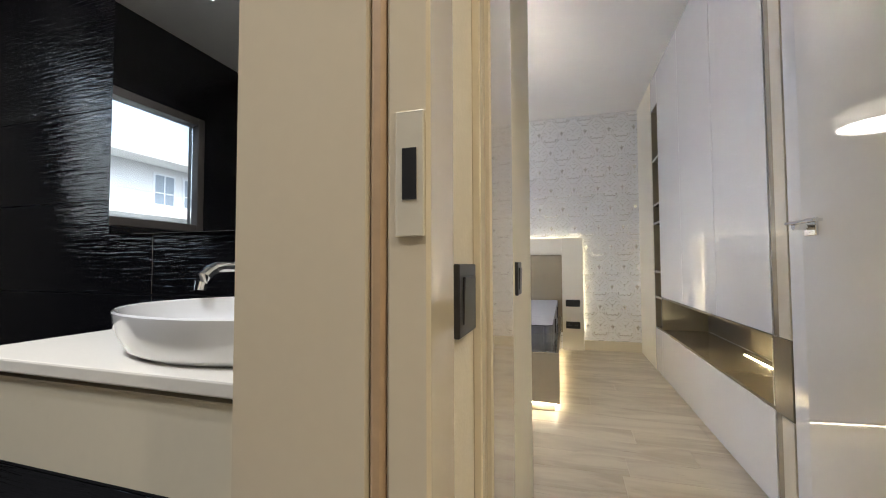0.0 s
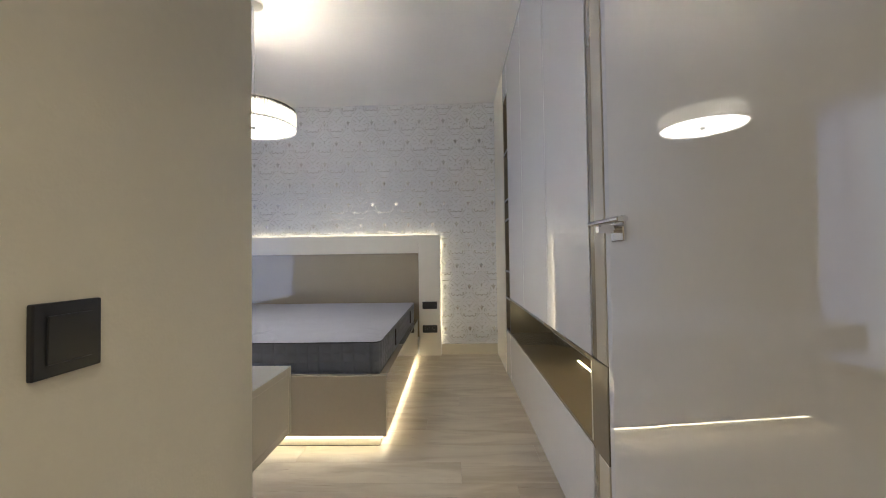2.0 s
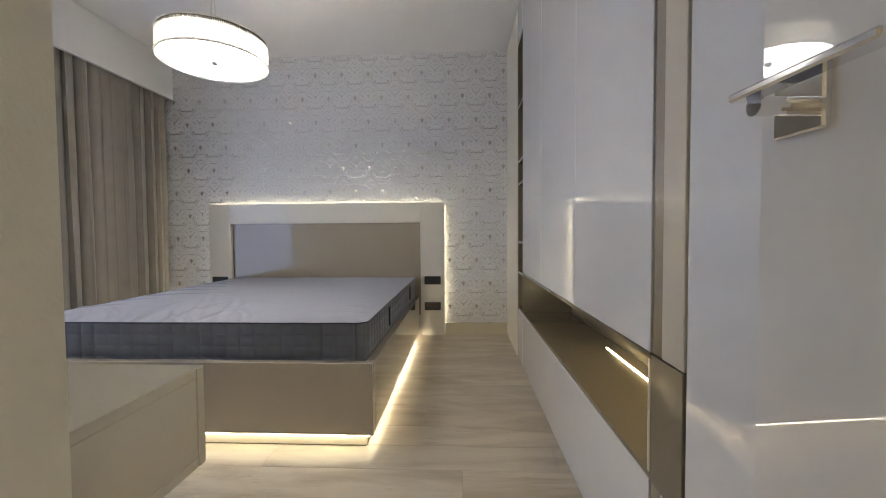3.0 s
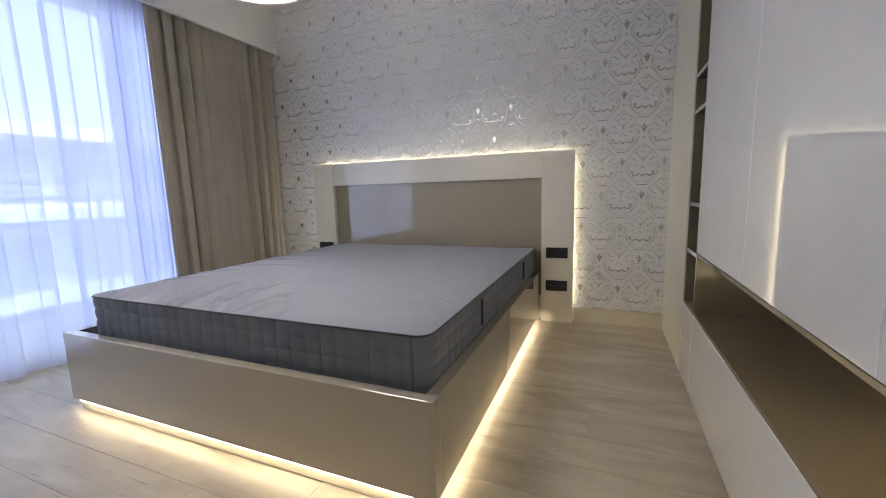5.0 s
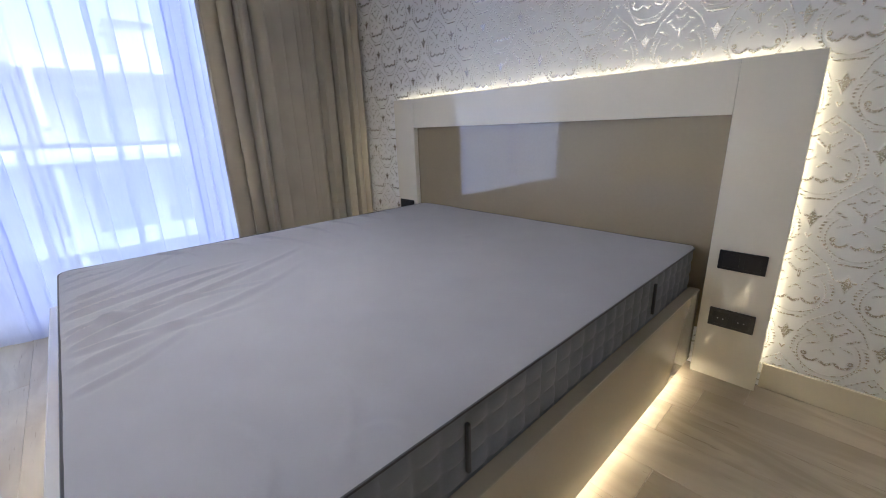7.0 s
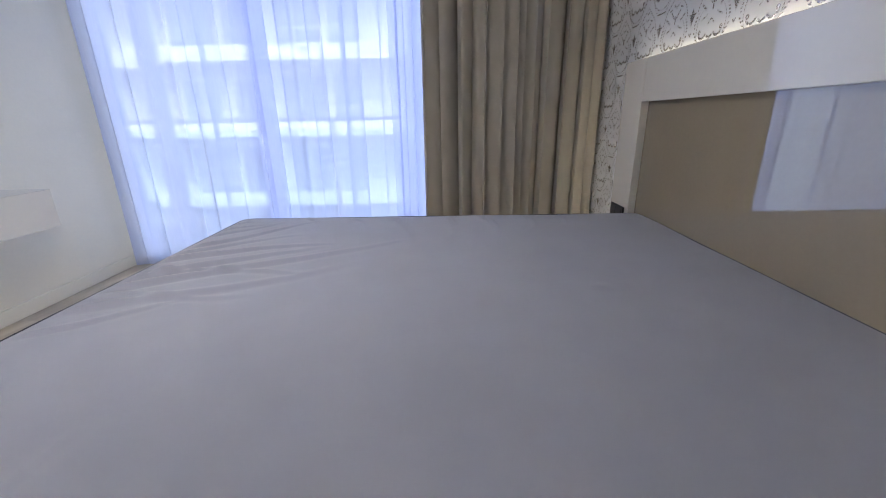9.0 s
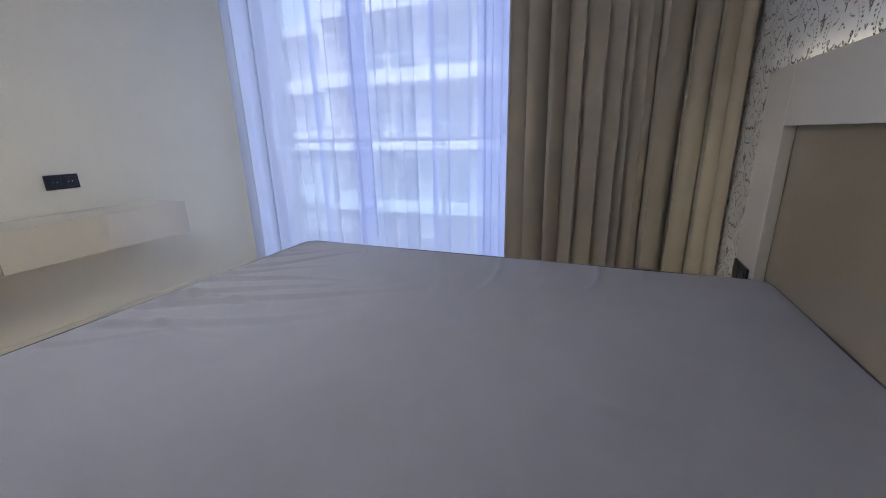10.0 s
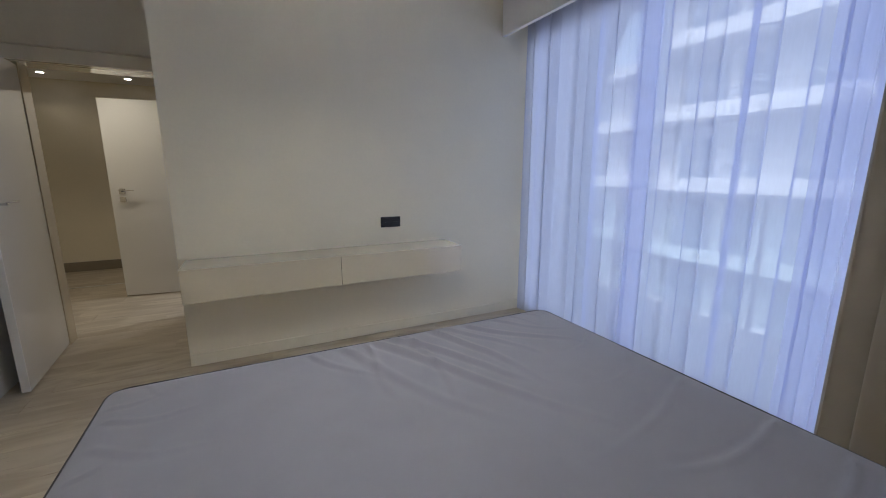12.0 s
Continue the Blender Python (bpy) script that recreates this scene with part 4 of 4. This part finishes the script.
def pendant():
    cx, cy = PENDANT
    r, z0, z1 = 0.266, 1.942, 2.065
    p = thing("pendant_lamp", (cx, cy, z0), "round ivory pleated drum pendant lamp, lit, on thin wires", "lamp")
    bm = bmesh.new()
    n = 360
    rows = [[], []]
    for k in range(n):
        a = 2 * math.pi * k / n
        rr = r + (0.0022 if k % 2 else -0.0012) + 0.001 * math.sin(k * 1.7)
        rows[0].append(bm.verts.new((cx + rr * math.cos(a), cy + rr * math.sin(a), z0)))
        rows[1].append(bm.verts.new((cx + rr * math.cos(a), cy + rr * math.sin(a), z1)))
    for k in range(n):
        bm.faces.new((rows[0][k], rows[0][(k + 1) % n], rows[1][(k + 1) % n], rows[1][k]))
    part("shade", bm, SHADE, p, "ivory string-pleated shade")
    for z in (z0, z1):
        bm = bmesh.new()
        loops = []
        for k in range(96):
            a = 2 * math.pi * k / 96
            c = Vector((math.cos(a), math.sin(a), 0))
            loops.append([bm.verts.new(Vector((cx, cy, z)) + c * (r + dr) + Vector((0, 0, dz))) for dr, dz in ((0.002, -0.004), (0.005, 0), (0.002, 0.004), (-0.004, 0))])
        for k in range(96):
            a, b = loops[k], loops[(k + 1) % 96]
            for q in range(4):
                bm.faces.new((a[q], b[q], b[(q + 1) % 4], a[(q + 1) % 4]))
        part("shade_rim", bm, RIM, p, "ivory bound rim", True)
    part("diffuser", cyl_bm((cx, cy, z0 + 0.006), (cx, cy, z0 + 0.010), r - 0.006, n=96), DIFFUSER, p, "glowing opal disc")
    # unseen disc, added to weaken the bright spot on the ceiling
    part("added_dim_veil", cyl_bm((cx, cy, z1 - 0.022), (cx, cy, z1 - 0.020), r - 0.008, n=96), DIMVEIL, p, "unseen cover added inside the shade to dim light on the ceiling")
    part("finial", cyl_bm((cx, cy, z0 - 0.010), (cx, cy, z0 + 0.005), 0.016, 0.021, 20, 0.002), STEEL, p, "small metal finial")
    part("stem", cyl_bm((cx, cy, z0 + 0.01), (cx, cy, z1 + 0.05), 0.006, n=12), STEEL, p)
    part("cross_bar", boxes((cx - r + 0.004, cx + r - 0.004, cy - 0.004, cy + 0.004, z1 - 0.012, z1 - 0.006)), STEEL, p)
    for dx in (-0.012, 0.012):
        part("wire", cyl_bm((cx + dx, cy, z1 + 0.04), (cx + dx * 0.3, cy, H - 0.02), 0.0018, n=8), STEEL, p)
    part("canopy", cyl_bm((cx, cy, H - 0.028), (cx, cy, H - 0.001), 0.065, n=40, bevel=0.004), STEEL, p, "round metal ceiling canopy")
    return p


pendant()


def recessed_spot(x, y, z, label):
    s = thing("ceiling_spot", (x, y, z), label, "spotlight", "recessed spots")
    bm = cyl_bm((x, y, z - 0.006), (x, y, z - 0.001), 0.045, 0.05, 32)
    part("ring", bm, CHROME, s)
    part("lens", cyl_bm((x, y, z - 0.0085), (x, y, z - 0.0065), 0.032, n=28), SPOTGLOW, s, "lit lens")


for x, y in HALL_SPOTS:
    recessed_spot(x, y, HALL_H, "round recessed ceiling spot, lit, in the hall ceiling")
for x, y in BATH_SPOTS:
    recessed_spot(x, y, H, "round recessed ceiling spot, lit, in the bathroom ceiling")

# ---- bathroom things ----


def vanity():
    v = thing("vanity_cabinet", (-1.42, -4.36, 0.5), "cream gloss wall-hung vanity drawer under the basin", "cabinet")
    part("body", box_bm(-1.765, -1.14, -4.58, YA - 0.012, 0.71, 0.845, 0.002), CREAM, v)
    part("drawer_front", box_bm(-1.767, -1.138, -4.60, -4.582, 0.712, 0.840, 0.002), CREAM, v)
    return v


vanity()
solo("countertop", box_bm(-1.78, -1.137, -4.607, YA - 0.012, 0.848, 0.869, 0.003, 2), STONE, "thin cream quartz worktop on the vanity", "worktop")


def basin():
    cx, cy, z0 = -1.345, -4.40, 0.8695
    b = thing("basin", (cx, cy, z0), "white oval porcelain vessel basin standing on the worktop", "basin")
    prof = [(0.0, 0.012), (0.55, 0.014), (0.80, 0.03), (0.93, 0.07), (0.965, 0.105), (0.985, 0.108), (1.0, 0.104), (0.985, 0.06), (0.93, 0.015), (0.88, 0.002), (0.84, 0.0)]
    bm = bmesh.new()
    n = 72
    rows = []
    for f, h in prof:
        rows.append([bm.verts.new((cx + 0.25 * max(f, 0.01) * math.cos(2 * math.pi * k / n), cy + 0.19 * max(f, 0.01) * math.sin(2 * math.pi * k / n), z0 + 0.64 * h)) for k in range(n)])
    for a, c in zip(rows, rows[1:]):
        for k in range(n):
            bm.faces.new((a[k], a[(k + 1) % n], c[(k + 1) % n], c[k]))
    part("bowl", bm, PORCELAIN, b, "", True)
    part("drain", cyl_bm((cx, cy, z0 + 0.0135), (cx, cy, z0 + 0.018), 0.03, n=28, bevel=0.001), CHROME, b, "chrome drain")
    return b


basin()


def tube(points, radius, n=14):
    bm = bmesh.new()
    rows = []
    for k, p in enumerate(points):
        p = Vector(p)
        a, c = Vector(points[max(0, k - 1)]), Vector(points[min(len(points) - 1, k + 1)])
        t = (c - a).normalized()
        side = t.cross(Vector((0, 0, 1)) if abs(t.z) < 0.9 else Vector((1, 0, 0))).normalized()
        up = side.cross(t)
        rows.append([bm.verts.new(p + radius * (side * math.cos(2 * math.pi * q / n) + up * math.sin(2 * math.pi * q / n))) for q in range(n)])
    for a, c in zip(rows, rows[1:]):
        for q in range(n):
            bm.faces.new((a[q], a[(q + 1) % n], c[(q + 1) % n], c[q]))
    bm.faces.new(rows[0])
    bm.faces.new(rows[-1])
    return bm


TX = -1.565
tap = thing("wall_tap", (TX, YA - 0.02, 1.02), "chrome wall-mounted basin tap with curved spout", "tap")
spout = [(TX, YA - 0.012, 1.0), (TX, YA - 0.08, 1.003), (TX, YA - 0.15, 1.005)]
spout += [(TX, YA - 0.20 - 0.055 * math.sin(a), 0.952 + 0.053 * math.cos(a)) for a in (0.0, 0.3, 0.6, 0.9, 1.2, 1.5)]
part("spout", tube(spout, 0.0125), CHROME, tap, "", True)
part("wall_plate", cyl_bm((TX, YA - 0.011, 1.0), (TX, YA - 0.018, 1.0), 0.03, n=28), CHROME, tap)
part("lever", box_bm(TX + 0.088, TX + 0.112, YA - 0.07, YA - 0.012, 0.985, 1.015, 0.006, 2), CHROME, tap, "chrome lever")
mir = thing("bathroom_mirror", (-1.6, YA - 0.03, 1.1), "frameless wall mirror above the basin", "mirror")
part("mirror_glass", box_bm(-2.19, -1.13, YA - 0.034, YA - 0.028, 1.105, 2.2, 0.0015), MIRROR, mir)
part("backing", boxes((-2.15, -1.17, YA - 0.0275, YA - 0.011, 1.14, 2.16)), BLACK, mir)

# ---- outside ----
structure("ground", boxes((-400, 300, -400, 400, -9.2, -9.0)), ASPHALT, "grey asphalt street far below the balcony", "ground")
structure("balcony_floor", boxes((-5.15, -3.852, -6.5, 3.0, -0.22, -0.04), bevel=0.01), CONCRETE, "grey tiled balcony slab outside the window", "balcony")
rail = thing("balcony_railing", (-5.05, -2.0, -0.04), "glass balcony railing with slim grey handrail", "railing")
part("handrail", boxes((-5.075, -5.03, -6.45, 2.95, 1.055, 1.10), bevel=0.006), STEEL, rail)
for y in (-6.4, -5.0, -3.6, -2.2, -0.8, 0.6, 2.0):
    part("post", box_bm(-5.065, -5.04, y - 0.02, y + 0.02, -0.04, 1.054, 0.003), STEEL, rail)
    pane = part("pane", boxes((-5.057, -5.047, y + 0.03, y + 1.37, 0.03, 0.98)), RAILGLASS, rail)
    pane.visible_shadow = False


def apartment_building(x, y0, y1, floors, label):
    b = thing("apartment_building", (x - 5, (y0 + y1) / 2, -9), label, "building", "houses across the street")
    tops = [-8.27 + 3.0 * k for k in range(floors + 1)]
    part("wall", boxes((x - 10, x - 1.6, y0, y1, -9.0, tops[-1] - 0.4)), GREYWALL, b)
    part("roof", boxes((x - 10.2, x - 0.2, y0, y1, tops[-1] - 0.4, tops[-1] + 0.1), bevel=0.03), PLASTER, b)
    for k, z in enumerate(tops[:-1]):
        bal = part("balcony", boxes((x - 1.6, x, y0, y1, z - 0.28, z - 0.10), (x - 0.12, x, y0, y1, z - 0.10, z + 0.31), bevel=0.01), PLASTER, b)
        part("balcony_rail", boxes((x - 0.08, x - 0.03, y0, y1, z + 0.86, z + 0.91)), STEEL, bal)
        y, i = y0 + 0.4, 0
        while y + 4.6 < y1 + 0.5:
            if i % 2 == 0:
                part("divider", boxes((x - 1.58, x - 0.14, y - 0.1, y + 0.1, z - 0.098, z + 2.70)), PLASTER, bal)
            for dy, wdt in ((0.7, 1.8), (3.0, 1.2)):
                w = part("window", boxes((x - 1.60, x - 1.52, y + dy, y + dy + wdt, z - 0.05, z + 2.2)), DARKFRAME if (i + k) % 3 else ALU, b)
                part("pane", boxes((x - 1.518, x - 1.50, y + dy + 0.08, y + dy + wdt / 2 - 0.04, z + 0.05, z + 2.1), (x - 1.518, x - 1.50, y + dy + wdt / 2 + 0.04, y + dy + wdt - 0.08, z + 0.05, z + 2.1)), DARKGLASS, w)
            y += 4.6
            i += 1
    return b


apartment_building(-18.4, -14.0, -2.6, 6, "tall white rendered apartment block with long balconies across the street")
low = apartment_building(-18.4, -2.5, 24.0, 4, "lower white rendered apartment block with long balconies across the street")
part("stair_head", boxes((-22.0, -19.0, 0.3, 1.4, 3.8, 5.0), (-22.2, -18.8, 0.1, 1.6, 5.0, 5.15), bevel=0.02), GREYWALL, low, "grey stair head on the flat roof")
apartment_building(-20.0, -60.0, -14.6, 5, "far white rendered apartment block with long balconies down the street")

# ---- pieces: planks and tiles ----
floor = structure("floor", boxes((XW, 0.61, YTV + 0.001, -0.001, -0.10, -0.012), (XE + 0.001, 0.61, -7.2, YTV, -0.10, -0.012), (0.611, 1.25, -7.2, -4.43, -0.10, -0.012)), SUBFLOOR, "pale washed oak laminate floor laid in planks", "floor")
plank_cache = {}


def plank(xa, xb, ya, yb):
    key = (round(xb - xa, 3), round(yb - ya, 3))
    if key not in plank_cache:
        L, W = key
        bm = bmesh.new()
        e = 0.0007
        lo = [bm.verts.new(c) for c in ((e / 2, e / 2, -0.011), (L - e / 2, e / 2, -0.011), (L - e / 2, W - e / 2, -0.011), (e / 2, W - e / 2, -0.011))]
        mid = [bm.verts.new((v.co.x, v.co.y, -0.0012)) for v in lo]
        top = [bm.verts.new(c) for c in ((2 * e, 2 * e, 0), (L - 2 * e, 2 * e, 0), (L - 2 * e, W - 2 * e, 0), (2 * e, W - 2 * e, 0))]
        for a, c in ((lo, mid), (mid, top)):
            for k in range(4):
                bm.faces.new((a[k], a[(k + 1) % 4], c[(k + 1) % 4], c[k]))
        bm.faces.new(top)
        plank_cache[key] = mesh_of("plank", bm, OAK)
    ob = new("plank", plank_cache[key])
    ob.location = (xa, ya, 0)
    ob.parent = floor


rnd = random.Random(5)
PW, PL = 0.193, 1.285
edges = [-0.002 - PW * k for k in range(38)]
for stop in (YTV + 0.002, -4.43):
    edges.append(stop)
edges = sorted((e for e in edges if e > -7.198), reverse=True) + [-7.198]
starts = {}
for yb, ya in zip(edges, edges[1:]):
    if yb - ya < 0.004:
        continue
    if ya >= YTV:
        xa, xb = XW + 0.002, 0.6
    else:
        xa, xb = XE + 0.002, (0.6 if ya >= -4.431 else 1.248)
    lane = round((-0.002 - yb + 0.0001) // PW)
    if lane not in starts:
        starts[lane] = rnd.uniform(0.05, 0.95)
    x = XW - starts[lane] * PL
    while x < xb:
        a, c = max(x, xa), min(x + PL, xb)
        if c - a > 0.02:
            plank(a, c, ya, yb)
        x += PL
structure("threshold_strip", boxes((XE + 0.01, 1.24, -6.235, -6.205, 0.0, 0.006), bevel=0.002), STEEL, "pale metal threshold strip in the hall floor", "threshold")

tile_wall = structure("wall_bath_north", boxes((XW + 0.002, -1.102, YA - 0.006, YA - 0.002, 0, H)), GROUT, "black glossy relief tiles on the vanity wall", "wall")
tile_cache = {}


def wall_tile(xa, xb, za, zb):
    key = (round(xb - xa, 3), round(zb - za, 3))
    if key not in tile_cache:
        tile_cache[key] = mesh_of("tile", box_bm(0, key[0], -0.010, 0, 0, key[1], 0.0012), TILE)
    ob = new("tile", tile_cache[key])
    ob.location = (xa, YA - 0.0045, za)
    ob.parent = tile_wall


z, k = 0.02, 0
while z < H - 0.05:
    zb = min(z + 0.3, H - 0.004)
    x = -1.125
    while x > XW + 0.05:
        xa = max(x - 0.9, XW + 0.004)
        wall_tile(xa + 0.001, x - 0.001, z + 0.001, zb - 0.001)
        x = xa
    z = zb
